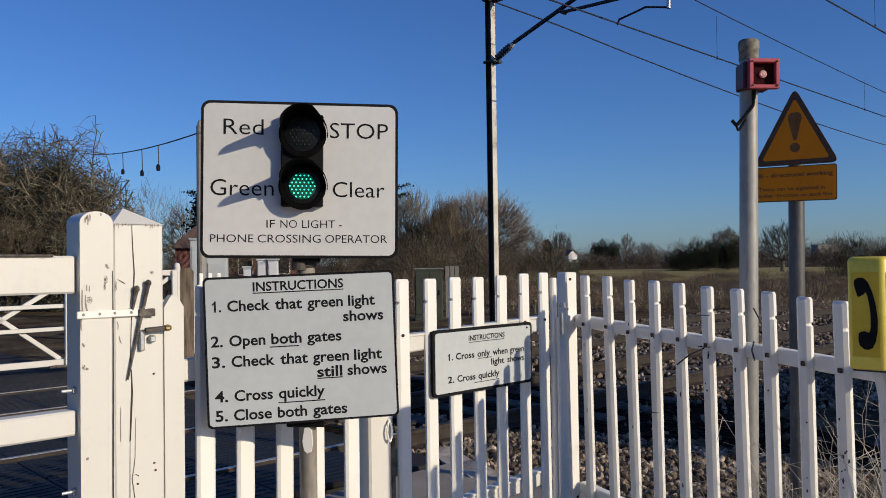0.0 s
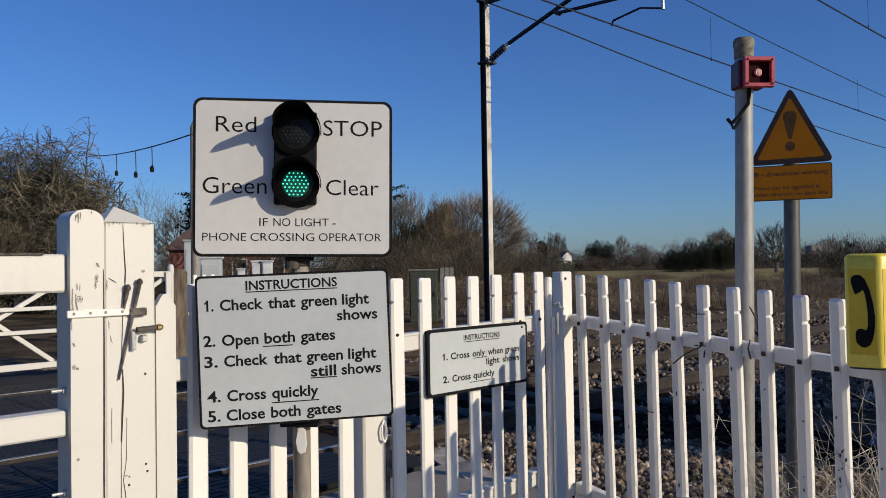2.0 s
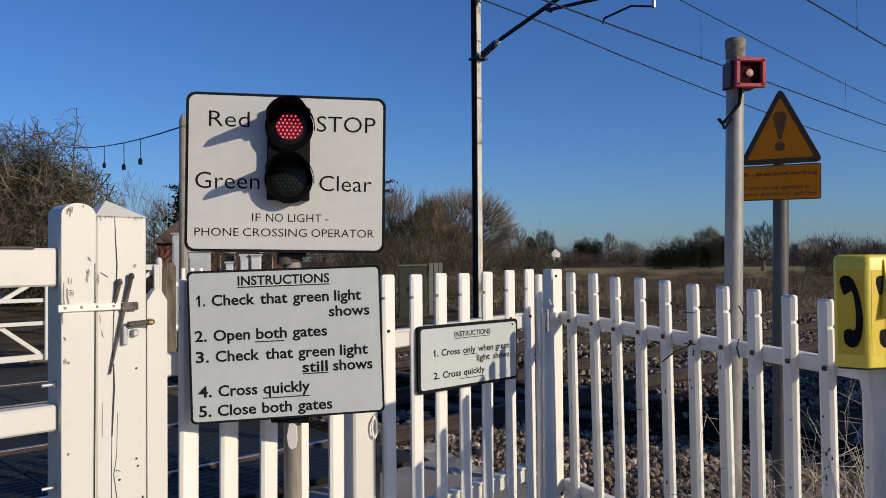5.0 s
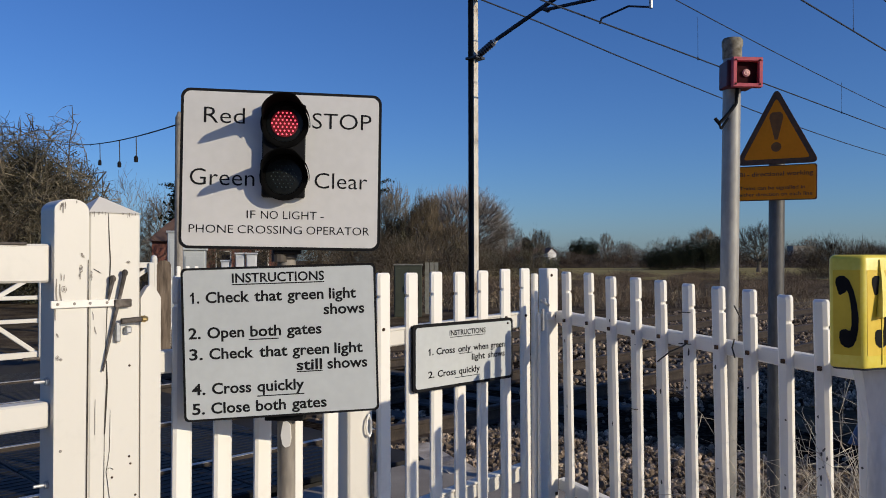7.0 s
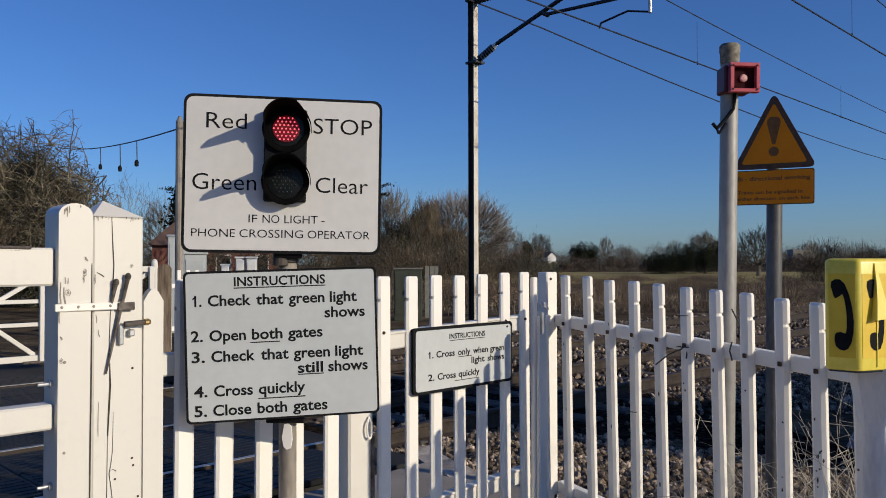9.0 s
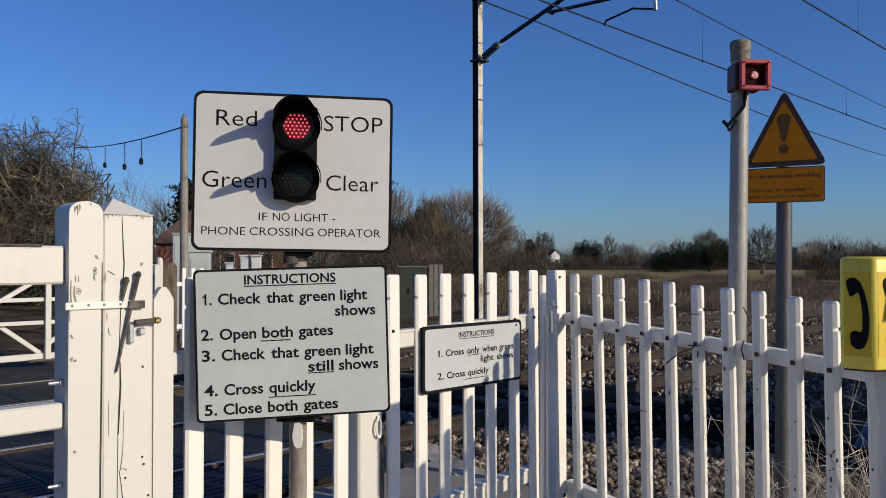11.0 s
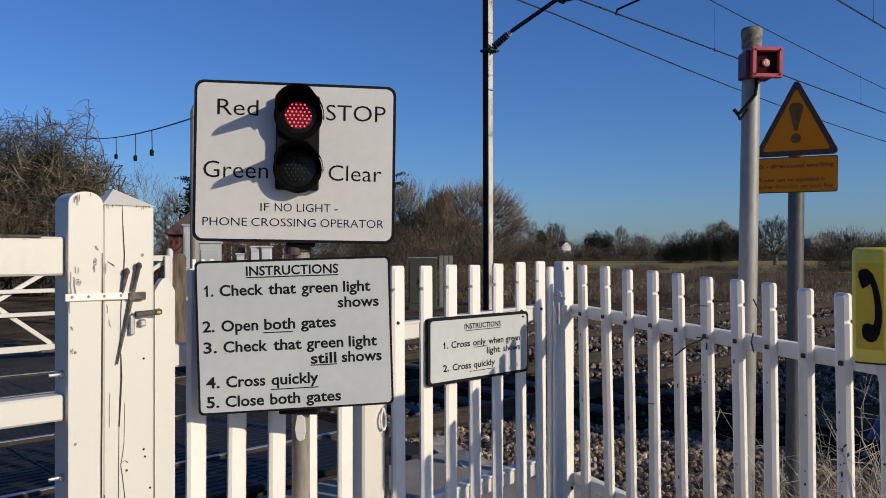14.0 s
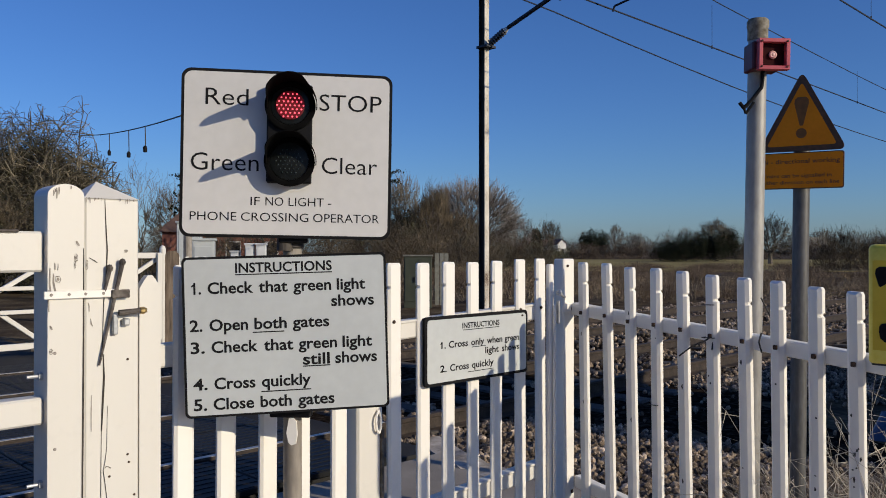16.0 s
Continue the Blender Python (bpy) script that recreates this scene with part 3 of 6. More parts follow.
# slamming post with latch irons at the corner
corner = thing("corner_post", "white square timber post where the two fences meet", "post", GATE @ pose(-0.020, 0.0, 0))
bm = BM()
box(bm, (0, 0, 0.61), (0.088, 0.062, 1.60), bev=0.006)
part("post", bm, M_PALE, corner)
bm = BM()
box(bm, (-0.128, -0.012, 0.62), (0.034, 0.026, 1.53), bev=0.005)
part("stop_batten", bm, M_PALE, corner)
bm = BM()
box(bm, (-0.122, -0.034, 0.64), (0.014, 0.014, 1.10), bev=0.003)
part("guard_strip", bm, M_PALE, corner, "narrow painted guard strip")
bm = BM()
box(bm, (-0.100, -0.040, 1.155), (0.012, 0.018, 0.11), bev=0.003)
tube(bm, (-0.104, -0.050, 1.245), (-0.05, -0.040, 1.225), 0.007, seg=8)
lathe(bm, [(0, 0), (0.014, 0), (0.016, 0.012), (0.010, 0.024), (0, 0.026)], 10, pose(-0.106, -0.050, 1.238))
part("latch", bm, M_STEEL, corner, "worn metal gate latch")
bm = BM()
box(bm, (-0.03, -0.036, 1.170), (0.07, 0.012, 0.045), bev=0.003)
part("hinge_plate", bm, M_PALE, corner)
for z in (1.165, 0.27):
    part("bolt", BOLT_SQ, None, corner, m=pose(0.018, -0.031, z))
part("bolt", BOLT, None, corner, m=pose(-0.015, -0.031, 1.375))

# fence that runs down beside the ballast
LEAN = 1.1
RF = pose(0.557, 3.97, 0, 0, 0, -55.9) @ pose(0, 1.158 * math.tan(radians(LEAN)), 0, LEAN, 0, 0)
PITCH = 0.152
fence2 = thing("picket_fence", "white picket fence leaning a little beside the ballast", "fence", RF)
NUDGE = (-0.004, 0.018, 0.012, 0.004, 0.011, 0.007, 0.012, -0.003, -0.006, -0.006)      # uneven spacing
for k in range(17):
    x = k * PITCH + (NUDGE[k] if k < 10 else 0)
    zb = 1.158 - 0.0596 * x
    lean = rng.uniform(-0.4, 0.4)
    p = part("pale", PALE_R, None, fence2, m=pose(x, 0, zb - 1.08 + rng.uniform(-0.005, 0.005), 0, lean, 0))
    part("bolt", BOLT_SQ, None, p, m=pose(0.002, -0.013, 1.08))
FLAKES = random.Random(77)
for k in range(12):
    host = [o for o in fence2.children if o.name.startswith("pale")][k]
    for i in range({9: 16, 10: 12, 8: 5}.get(k, 2)):
        z = FLAKES.uniform(0.25, 0.93) if k > 7 else FLAKES.uniform(0.1, 1.2)
        x, hh = FLAKES.gauss(0.004, 0.008), FLAKES.uniform(0.006, 0.03)
        bm = BM()
        pts = [(x + FLAKES.uniform(0.3, 1) * 0.006 * math.cos(q * 1.05), z + hh / 2 * FLAKES.uniform(0.5, 1) * math.sin(q * 1.05)) for q in range(6)]
        bm.faces.new([bm.verts.new((px_, -0.0134, pz_)) for px_, pz_ in pts])
        part("bare_patch", bm, M_PEEL, host, "dark bare patch where paint has flaked")
for z in (1.160, 0.315):
    bm = BM()
    box(bm, (0, 0, 0), (2.75, 0.045, 0.058), bev=0.005)
    part("rail", bm, M_PALE, fence2, m=pose(1.27, 0.034, z - 0.0596 * 1.27, 0, 3.41, 0))

# twine and wire caught on the fence
for k, z0 in ((3, 0.79), (5, 1.235), (5, 1.105)):
    bm = BM()
    x, z = k * PITCH, z0
    w, t = 0.027, 0.021
    path_tube(bm, [(x - w, -t, z), (x + w, -t, z + 0.002), (x + w, t, z), (x - w, t, z), (x - w, -t, z)], 0.002, 5)
    solo("twine", bm, M_TWINE, "dark twine tied round a white pale", "twine", RF, "twine on the fence")
for pts in ([(4.1 * PITCH, -0.03, 1.02), (4.6 * PITCH, -0.035, 1.07), (5.05 * PITCH, -0.03, 1.10), (5.1 * PITCH, 0.0, 1.12), (5.15 * PITCH, -0.02, 1.06)],
            [(6.3 * PITCH, 0.05, 1.27), (6.6 * PITCH, 0.06, 1.18), (6.75 * PITCH, 0.06, 1.12)],
            [(6.55 * PITCH, 0.0, 1.145), (6.5 * PITCH, -0.005, 1.11), (6.55 * PITCH, 0.0, 1.07)]):
    bm = BM()
    path_tube(bm, pts, 0.0032, 5)
    solo("dry_bramble_stem", bm, M_TWINE, "thin dark bramble stem caught on the fence", "stem", RF, "stems on the fence")

# gate post with its latch
gpost = thing("gate_post", "stout white timber gate post with cracked peeling paint", "gate post", GATE @ pose(-2.262, 0.02, 0))
bm = BM()
w, d = 0.158, 0.15
box(bm, (0, 0, 0.70), (w, d, 1.80), bev=0.006)
part("post", bm, M_PAINT, gpost)
bm = BM()
vs = [bm.verts.new(p) for p in ((-w / 2 - 0.002, -d / 2 - 0.002, 1.598), (w / 2 + 0.002, -d / 2 - 0.002, 1.598), (w / 2 + 0.002, d / 2, 1.598), (-w / 2 - 0.002, d / 2, 1.598))]
tp = bm.verts.new((-0.018, 0.0, 1.652))
for i in range(4):
    bm.faces.new((vs[i], vs[(i + 1) % 4], tp))
bm.faces.new(vs[::-1])
part("post_cap", bm, M_PAINT, gpost, "low pyramid cap")


def crack(parent, pts, w, y, mat=None):
    """A dark split in the paint: a thin wedge that follows pts (x, z)."""
    bm = BM()
    n = len(pts)
    left = [(x - w * (0.3 + 0.7 * math.sin(math.pi * (i + 0.4) / n)) / 2, z) for i, (x, z) in enumerate(pts)]
    right = [(x + w * (0.3 + 0.7 * math.sin(math.pi * (i + 0.4) / n)) / 2, z) for i, (x, z) in enumerate(pts)]
    for i in range(n - 1):
        vs = [bm.verts.new((p[0], y, p[1])) for p in (left[i], right[i], right[i + 1], left[i + 1])]
        bm.faces.new(vs)
    part("crack", bm, mat or M_CRACK, parent, "dark split in the timber")


def ring(parent, x, z, rx, rz, w, y):
    """A knot: a worn ring round an uneven grey heart."""
    for k0, k1, yy in ((0.78, 1.0, y), (0.0, 0.45, y)):
        bm = BM()
        n = 16
        rows = []
        for i in range(n):
            q = 2 * math.pi * i / n
            k = 1 + 0.16 * math.sin(2 * q + x * 190) + 0.10 * math.sin(5 * q + z * 70)
            rows.append([(x + rx * k * f * math.cos(q), yy, z + rz * k * f * math.sin(q)) for f in (max(k0 + 0.14 * math.sin(q * 3 + z * 50), 0.0), k1)])
        for i in range(n):
            a, b = rows[i], rows[(i + 1) % n]
            if k0:
                bm.faces.new([bm.verts.new(p) for p in (a[0], a[1], b[1], b[0])])
        if not k0:
            bm.faces.new([bm.verts.new(p[1]) for p in rows])
        part("knot", bm, M_KNOT, parent, "grey knot in the painted timber")


F = -d / 2 - 0.0015
# main splits
crack(gpost, [(-0.022, 1.597), (-0.020, 1.545), (-0.018, 1.50), (-0.015, 1.45), (-0.018, 1.38), (-0.025, 1.30), (-0.030, 1.14)], 0.0036, F)
crack(gpost, [(-0.026, 1.15), (-0.024, 1.08), (-0.027, 1.02), (-0.031, 0.93)], 0.006, F)
crack(gpost, [(-0.031, 0.95), (-0.032, 0.85), (-0.033, 0.70), (-0.034, 0.45), (-0.033, 0.30)], 0.0022, F)
crack(gpost, [(-0.014, 1.00), (-0.016, 0.88), (-0.021, 0.84), (-0.026, 0.815), (-0.021, 0.78), (-0.014, 0.72), (-0.012, 0.55), (-0.010, 0.35)], 0.0022, F)
crack(gpost, [(-0.022, 0.822), (-0.016, 0.826), (-0.008, 0.822), (-0.005, 0.818)], 0.004, F)
# short dashes and flecks
crack(gpost, [(-0.059, 1.037), (-0.060, 0.99), (-0.060, 0.932)], 0.0022, F, M_KNOT)
crack(gpost, [(-0.074, 0.735), (-0.075, 0.69), (-0.074, 0.643)], 0.0034, F)
crack(gpost, [(-0.046, 0.668), (-0.042, 0.660), (-0.038, 0.645)], 0.011, F)
crack(gpost, [(-0.066, 1.428), (-0.054, 1.421), (-0.044, 1.414)], 0.0050, F)
crack(gpost, [(-0.069, 1.30), (-0.066, 1.29), (-0.066, 1.275)], 0.0025, F, M_KNOT)
crack(gpost, [(-0.062, 1.255), (-0.060, 1.24), (-0.056, 1.232)], 0.0030, F, M_KNOT)
ring(gpost, -0.072, 1.408, 0.0035, 0.013, 0.0050, F)
ring(gpost, 0.040, 1.447, 0.0045, 0.006, 0.0018, F)
for i in range(11):
    x = rng.choice((rng.uniform(-0.078, -0.05), rng.uniform(-0.045, -0.030), rng.uniform(-0.005, 0.050), rng.uniform(-0.07, 0.07)))
    crack(gpost, [(x, 1.600), (x + rng.uniform(-0.002, 0.002), 1.596), (x + rng.uniform(-0.002, 0.002), 1.595 - rng.uniform(0.001, 0.011))], rng.uniform(0.0012, 0.0035), F - 0.001, M_KNOT)
for x, z in ((0.045, 1.129), (0.045, 0.850), (0.049, 0.827), (0.065, 0.728), (0.043, 0.629), (-0.008, 0.795)):
    part("nail", BOLT, None, gpost, m=pose(x, -d / 2, z) @ Matrix.Scale(0.5, 4))

bm = BM()
lathe(bm, [(0.0045, -0.001), (0.0045, 0.001), (0.002, 0.002), (0, 0.002)], 8, Matrix.Rotation(radians(90), 4, "X"))
RIVET = finish(bm, "rivet", M_KNOT)
# gate latch: strap, two lever handles and a bolt
latch = thing("gate_latch", "rusty iron lever latch on the gate post", "latch", GATE @ pose(-2.262, 0.02 - d / 2, 0))
bm = BM()
box(bm, (-0.084, -0.008, 1.325), (0.213, 0.010, 0.022), bev=0.002)
part("strap", bm, M_PALE, latch, "white painted iron strap")
bm = BM()
box(bm, (0.018, -0.012, 1.323), (0.052, 0.016, 0.024), bev=0.002)
part("keeper", bm, M_RUST, latch)
for x0, z0, x1, z1 in ((-0.028, 1.315, -0.014, 1.395), (-0.040, 1.12, 0.023, 1.412)):
    bm = BM()
    tube(bm, (x0, -0.008, z0), (x1, -0.016, z1), 0.0028, 0.0068, 8)
    lathe(bm, [(0, -0.004), (0.0085, 0), (0.0095, 0.008), (0.006, 0.016), (0, 0.018)], 10, pose(x1, -0.016, z1 - 0.004))
    part("lever", bm, M_RUST, latch, "rusty lever handle")
bm = BM()
tube(bm, (0.010, -0.022, 1.268), (0.070, -0.026, 1.272), 0.009, 0.008, 10)
part("bolt", bm, M_RUST, latch)
bm = BM()
lathe(bm, [(0, 0), (0.010, 0.001), (0.011, 0.012), (0.007, 0.02), (0, 0.021)], 10, pose(0.070, -0.026, 1.272, 0, 90, 0))
part("knob", bm, M_BRASS, latch, "worn brass knob")
bm = BM()
box(bm, (0.036, -0.010, 1.240), (0.020, 0.018, 0.022), bev=0.004)
box(bm, (0.004, -0.010, 1.235), (0.016, 0.012, 0.060), bev=0.003)
part("lug", bm, M_STEEL, latch)
for x in (-0.172, -0.125, -0.08, -0.03):
    part("rivet", RIVET, None, latch, m=pose(x, -0.0125, 1.326))


# road gates: a heavy stile with rails and braces
def road_gate(name, label, m, length):
    gate = thing(name, label, "gate", m, "road gates")
    bm = BM()
    w, d = 0.098, 0.11
    poly = [(-w / 2, 0.12), (w / 2, 0.12), (w / 2, 1.60)] + [(w / 2 * math.cos(radians(a)), 1.60 + 0.034 * math.sin(radians(a))) for a in range(15, 180, 15)] + [(-w / 2, 1.60)]
    plate(bm, poly, -d / 2, d / 2)
    part("stile", bm, M_PAINT, gate, "round-topped white stile")
    for z, h in ((1.445, 0.112), (1.005, 0.075), (0.63, 0.075), (0.28, 0.10)):
        bm = BM()
        box(bm, (-length / 2 - w / 2 + 0.0, 0.0, z), (length - 0.004, 0.06, h), bev=0.006)
        part("rail", bm, M_PAINT, gate)
    for z in (0.90, 1.165):
        part("bolt", RIVET, None, gate, m=pose(-0.03, -d / 2, z))
    for z in (1.10, 0.80):
        bm = BM()
        tube(bm, (-w / 2 - 0.04, -0.012, z), (-w / 2, -0.012, z), 0.005, seg=8)
        lathe(bm, [(0, 0), (0.012, 0), (0.012, 0.010), (0, 0.011)], 6, pose(-w / 2 - 0.01, -0.012, z, 0, 90, 0))
        part("tie_bolt", bm, M_STEEL, gate, "bright steel tie bolt")
    bm = BM()
    box(bm, (-length - w, 0, 0.9), (0.10, 0.11, 1.45), bev=0.01)
    part("end_stile", bm, M_PAINT, gate)
    return gate


near_gate = road_gate("road_gate", "white timber road gate closed against its post", GATE @ pose(-2.392, -0.005, 0), 4.2)
SF = -0.0565
ring(near_gate, 0.026, 1.428, 0.006, 0.010, 0.0050, SF)
ring(near_gate, 0.023, 1.409, 0.0035, 0.010, 0.0040, SF)
crack(near_gate, [(0.027, 1.475), (0.030, 1.468), (0.034, 1.462)], 0.008, SF, M_KNOT)
ring(near_gate, -0.022, 1.369, 0.0070, 0.011, 0.0026, SF)
crack(near_gate, [(-0.031, 1.415), (-0.030, 1.405), (-0.030, 1.395)], 0.0030, SF, M_KNOT)
crack(near_gate, [(-0.022, 1.412), (-0.022, 1.402), (-0.023, 1.394)], 0.0026, SF, M_KNOT)
crack(near_gate, [(-0.034, 1.385), (-0.034, 1.36), (-0.030, 1.34), (-0.028, 1.325)], 0.0050, SF, M_KNOT)
crack(near_gate, [(-0.043, 1.40), (-0.044, 1.36), (-0.042, 1.335), (-0.040, 1.315)], 0.0044, SF, M_KNOT)
crack(near_gate, [(-0.047, 1.34), (-0.047, 1.31), (-0.046, 1.28)], 0.0040, SF, M_KNOT)
for x, z, l in ((-0.034, 1.615, 0.016), (-0.026, 1.622, 0.030), (-0.020, 1.624, 0.020), (-0.030, 1.619, 0.010), (0.012, 1.629, 0.008)):
    crack(near_gate, [(x, z), (x + 0.001, z - l / 2), (x, z - l)], 0.0038, SF, M_KNOT)
crack(near_gate, [(-0.043, 1.242), (-0.040, 1.236), (-0.038, 1.230)], 0.006, SF, M_KNOT)
ring(near_gate, -0.040, 1.170, 0.0055, 0.007, 0.0020, SF)
crack(near_gate, [(0.0465, 1.455), (0.047, 1.25), (0.046, 1.05), (0.0445, 0.85), (0.044, 0.60), (0.0445, 0.30)], 0.0048, SF)
crack(near_gate, [(-0.30, 1.497), (-0.22, 1.494), (-0.16, 1.492), (-0.11, 1.497)], 0.004, -0.0315)
bm = BM()
box(bm, (-0.20, -0.012, 1.5015), (0.17, 0.05, 0.008), bev=0.003)
part("flaked_edge", bm, M_RUST, near_gate, "bare rotten timber on the top edge")


# ---- signs and lights beside the gate ----
def words(text, x0, x1, z, cap, bold=0.0):
    """Letters of the built-in font between x0 and x1 on the baseline z, facing -y. Returns a mesh."""
    cu = bpy.data.curves.new("letters", "FONT")
    cu.body, cu.offset, cu.resolution_u = text, bold, 3
    ob = bpy.data.objects.new("letters", cu)
    scene.collection.objects.link(ob)
    bpy.context.view_layer.update()
    me = bpy.data.meshes.new_from_object(ob.evaluated_get(bpy.context.evaluated_depsgraph_get()))
    bpy.data.objects.remove(ob)
    co = np.empty(len(me.vertices) * 3)
    me.vertices.foreach_get("co", co)
    co = co.reshape(-1, 3)
    lo, hi = co[:, 0].min(), co[:, 0].max()
    capital = 0.70
    out = np.zeros_like(co)
    out[:, 0] = x0 + (co[:, 0] - lo) / (hi - lo) * (x1 - x0)
    out[:, 2] = z + co[:, 1] / capital * cap
    me.vertices.foreach_set("co", out.ravel())
    me.update()
    return me


def letter_part(parent, text, x0, x1, z, cap, y, mat, bold=0.0):
    me = words(text, x0, x1, z, cap, bold)
    me.materials.clear()
    me.materials.append(mat)
    return part("lettering", me, mat, parent, m=pose(0, y, 0))


def bar_part(parent, x0, x1, z, h, y, mat):
    bm = BM()
    vs = [bm.verts.new(p) for p in ((x0, y, z), (x1, y, z), (x1, y, z + h), (x0, y, z + h))]
    bm.faces.new(vs)
    return part("underline", bm, mat, parent)


def board(name, label, m, w, h, r, border, face):
    """A sign board: black backing with a white face, centred on the pose."""
    sg = thing(name, label, "sign", m, "instruction signs")
    bm = BM()
    plate(bm, rounded(-w / 2, w / 2, -h / 2, h / 2, r), 0.0, 0.012)
    part("backing", bm, M_BLACK, sg, "black edge of the board")
    bm = BM()
    plate(bm, rounded(-w / 2 + border, w / 2 - border, -h / 2 + border, h / 2 - border, r * 0.8), -0.002, 0.0)
    part("face", bm, face, sg)
    return sg


FY = -0.0026
def flag(parent, x, z, cap):
    """The slanted stroke at the head of a figure one."""
    bm = BM()
    w = cap * 0.16
    plate(bm, [(x - cap * 0.20, z + cap * 0.72), (x - cap * 0.16, z + cap * 0.60), (x + w * 0.8, z + cap * 0.82), (x + w * 0.8, z + cap)], FY, FY + 0.0004)
    part("figure_stroke", bm, M_BLACK, parent)


def line_part(parent, words_at, x0, x1, z, cap, bold):
    """A printed line: words_at gives each word with its start and end, scaled to lie between x0 and x1."""
    a, b = words_at[0][1], words_at[-1][2]
    for text, u, v in words_at:
        p, q = x0 + (u - a) * (x1 - x0) / (b - a), x0 + (v - a) * (x1 - x0) / (b - a)
        if text.startswith("1"):
            p += cap * 0.20
            flag(parent, p, z, cap)
        letter_part(parent, text, p, q, z, cap, FY, M_BLACK, bold)


# stop and clear sign
S1 = pose(-0.5, 2.595, 0, 0, 0, 11) @ pose(-0.021, 0, 1.748, 0, 0.9, 0)
sign1 = board("signal_sign", "white sign with red stop and green clear wording round a lamp", S1, 0.650, 0.522, 0.030, 0.0095, M_SIGN)
ox, oz = -0.021, 1.748
for line, x0, x1, z, cap in (([("Red", 0, 1)], -0.273, -0.143, 1.897, 0.053), ([("STOP", 0, 1)], 0.075, 0.270, 1.890, 0.053), ([("Green", 0, 1)], -0.314, -0.109, 1.694, 0.055), ([("Clear", 0, 1)], 0.085, 0.259, 1.692, 0.053),
                             ([("IF", 333, 373), ("NO", 398, 476), ("LIGHT", 499, 655), ("-", 672, 688)], -0.132, 0.117, 1.588, 0.027),
                             ([("PHONE", 68, 268), ("CROSSING", 287, 582), ("OPERATOR", 603, 898)], -0.314, 0.268, 1.539, 0.027)):
    line_part(sign1, line, x0 - ox, x1 - ox, z - oz, cap, -0.004)

# instruction board
S2 = pose(-0.5, 2.600, 0, 0, 0, 13.5) @ pose(-0.022, 0, 1.188, 0, -1.6, 0)
sign2 = board("instruction_board", "white board with five black printed crossing instructions", S2, 0.628, 0.495, 0.016, 0.0075, M_SIGN_OLD)
ox, oz = -0.022, 1.188
TW = math.tan(radians(1.6))
for line, x0, x1, z in (([("INSTRUCTIONS", 270, 698)], -0.176, 0.121, 1.384),
                        ([("1.", 55, 98), ("Check", 127, 328), ("that", 352, 482), ("green", 507, 680), ("light", 706, 838)], -0.309, 0.225, 1.321),
                        ([("shows", 690, 877)], 0.116, 0.251, 1.276),
                        ([("2.", 62, 117), ("Open", 147, 315), ("both", 343, 486), ("gates", 512, 677)], -0.316, 0.108, 1.205),
                        ([("3.", 63, 123), ("Check", 152, 352), ("that", 378, 508), ("green", 531, 703), ("light", 728, 863)], -0.315, 0.242, 1.139),
                        ([("still", 556, 673), ("shows", 697, 882)], 0.023, 0.256, 1.094),
                        ([("4.", 68, 130), ("Cross", 160, 342), ("quickly", 370, 592)], -0.310, 0.046, 1.024),
                        ([("5.", 70, 127), ("Close", 155, 332), ("both", 360, 499), ("gates", 527, 692)], -0.310, 0.118, 0.962)):
    dz = -TW * ((x0 + x1) / 2 - ox)
    line_part(sign2, line, x0 - ox, x1 - ox, z + dz - oz, 0.030 if x0 == -0.176 else 0.035, 0.022)
for x0, x1, z in ((-0.177, 0.121, 1.376), (-0.128, -0.032, 1.194), (0.023, 0.108, 1.085), (-0.107, 0.046, 1.010)):
    bar_part(sign2, x0 - ox, x1 - ox, z - TW * ((x0 + x1) / 2 - ox) - oz, 0.0035, FY, M_BLACK)

# post that carries both
spost = thing("sign_post", "weathered grey-brown steel post behind the sign boards", "post", pose(-0.522, 2.66, 0))
bm = BM()
tube(bm, (0, 0, -0.1), (0, 0, 1.485), 0.030, 0.030, 18)
part("tube", bm, M_POLE_OLD, spost, smooth=True)
bm = BM()
lathe(bm, [(0.031, 1.455), (0.036, 1.46), (0.036, 1.485), (0.030, 1.495), (0, 1.497)], 18)
part("cap", bm, M_MAST_DK, spost, smooth=True)
bm = BM()
plate(bm, [(0.004, 0.83), (0.018, 0.835), (0.022, 0.86), (0.020, 0.905), (0.010, 0.918), (-0.004, 0.915), (-0.012, 0.87), (-0.006, 0.84)], -0.0318, -0.018)
part("paint_patch", bm, M_PALE, spost, "splash of white paint")
for z in (0.93, 1.40):
    bm = BM()
    box(bm, (0.0, -0.012, z), (0.13, 0.05, 0.022), bev=0.003)
    part("clamp", bm, M_LAMP_BLACK, spost)
back = thing("signal_bracket", "dark steel frame behind the signal sign", "bracket", S1)
bm = BM()
box(bm, (0.02, 0.05, -0.245), (0.09, 0.07, 0.06), bev=0.004)
box(bm, (0.02, 0.03, 0.0), (0.05, 0.03, 0.46), bev=0.004)
part("frame", bm, M_LAMP_BLACK, back)
bm = BM()
tube(bm, (-0.006, 0.045, -0.30), (-0.006, 0.045, -0.20), 0.026, seg=14)
part("stub", bm, M_MAST_DK, back)

# two-aspect signal lamp
lamp = thing("signal_lamp", "black two-aspect signal lamp with hooded red and green lights", "signal lamp", S1 @ pose(0.008, -0.002, 0.062))
bm = BM()
box(bm, (-0.002, -0.016, 0.0), (0.138, 0.032, 0.305), bev=0.004)
part("housing", bm, M_LAMP_BLACK, lamp)


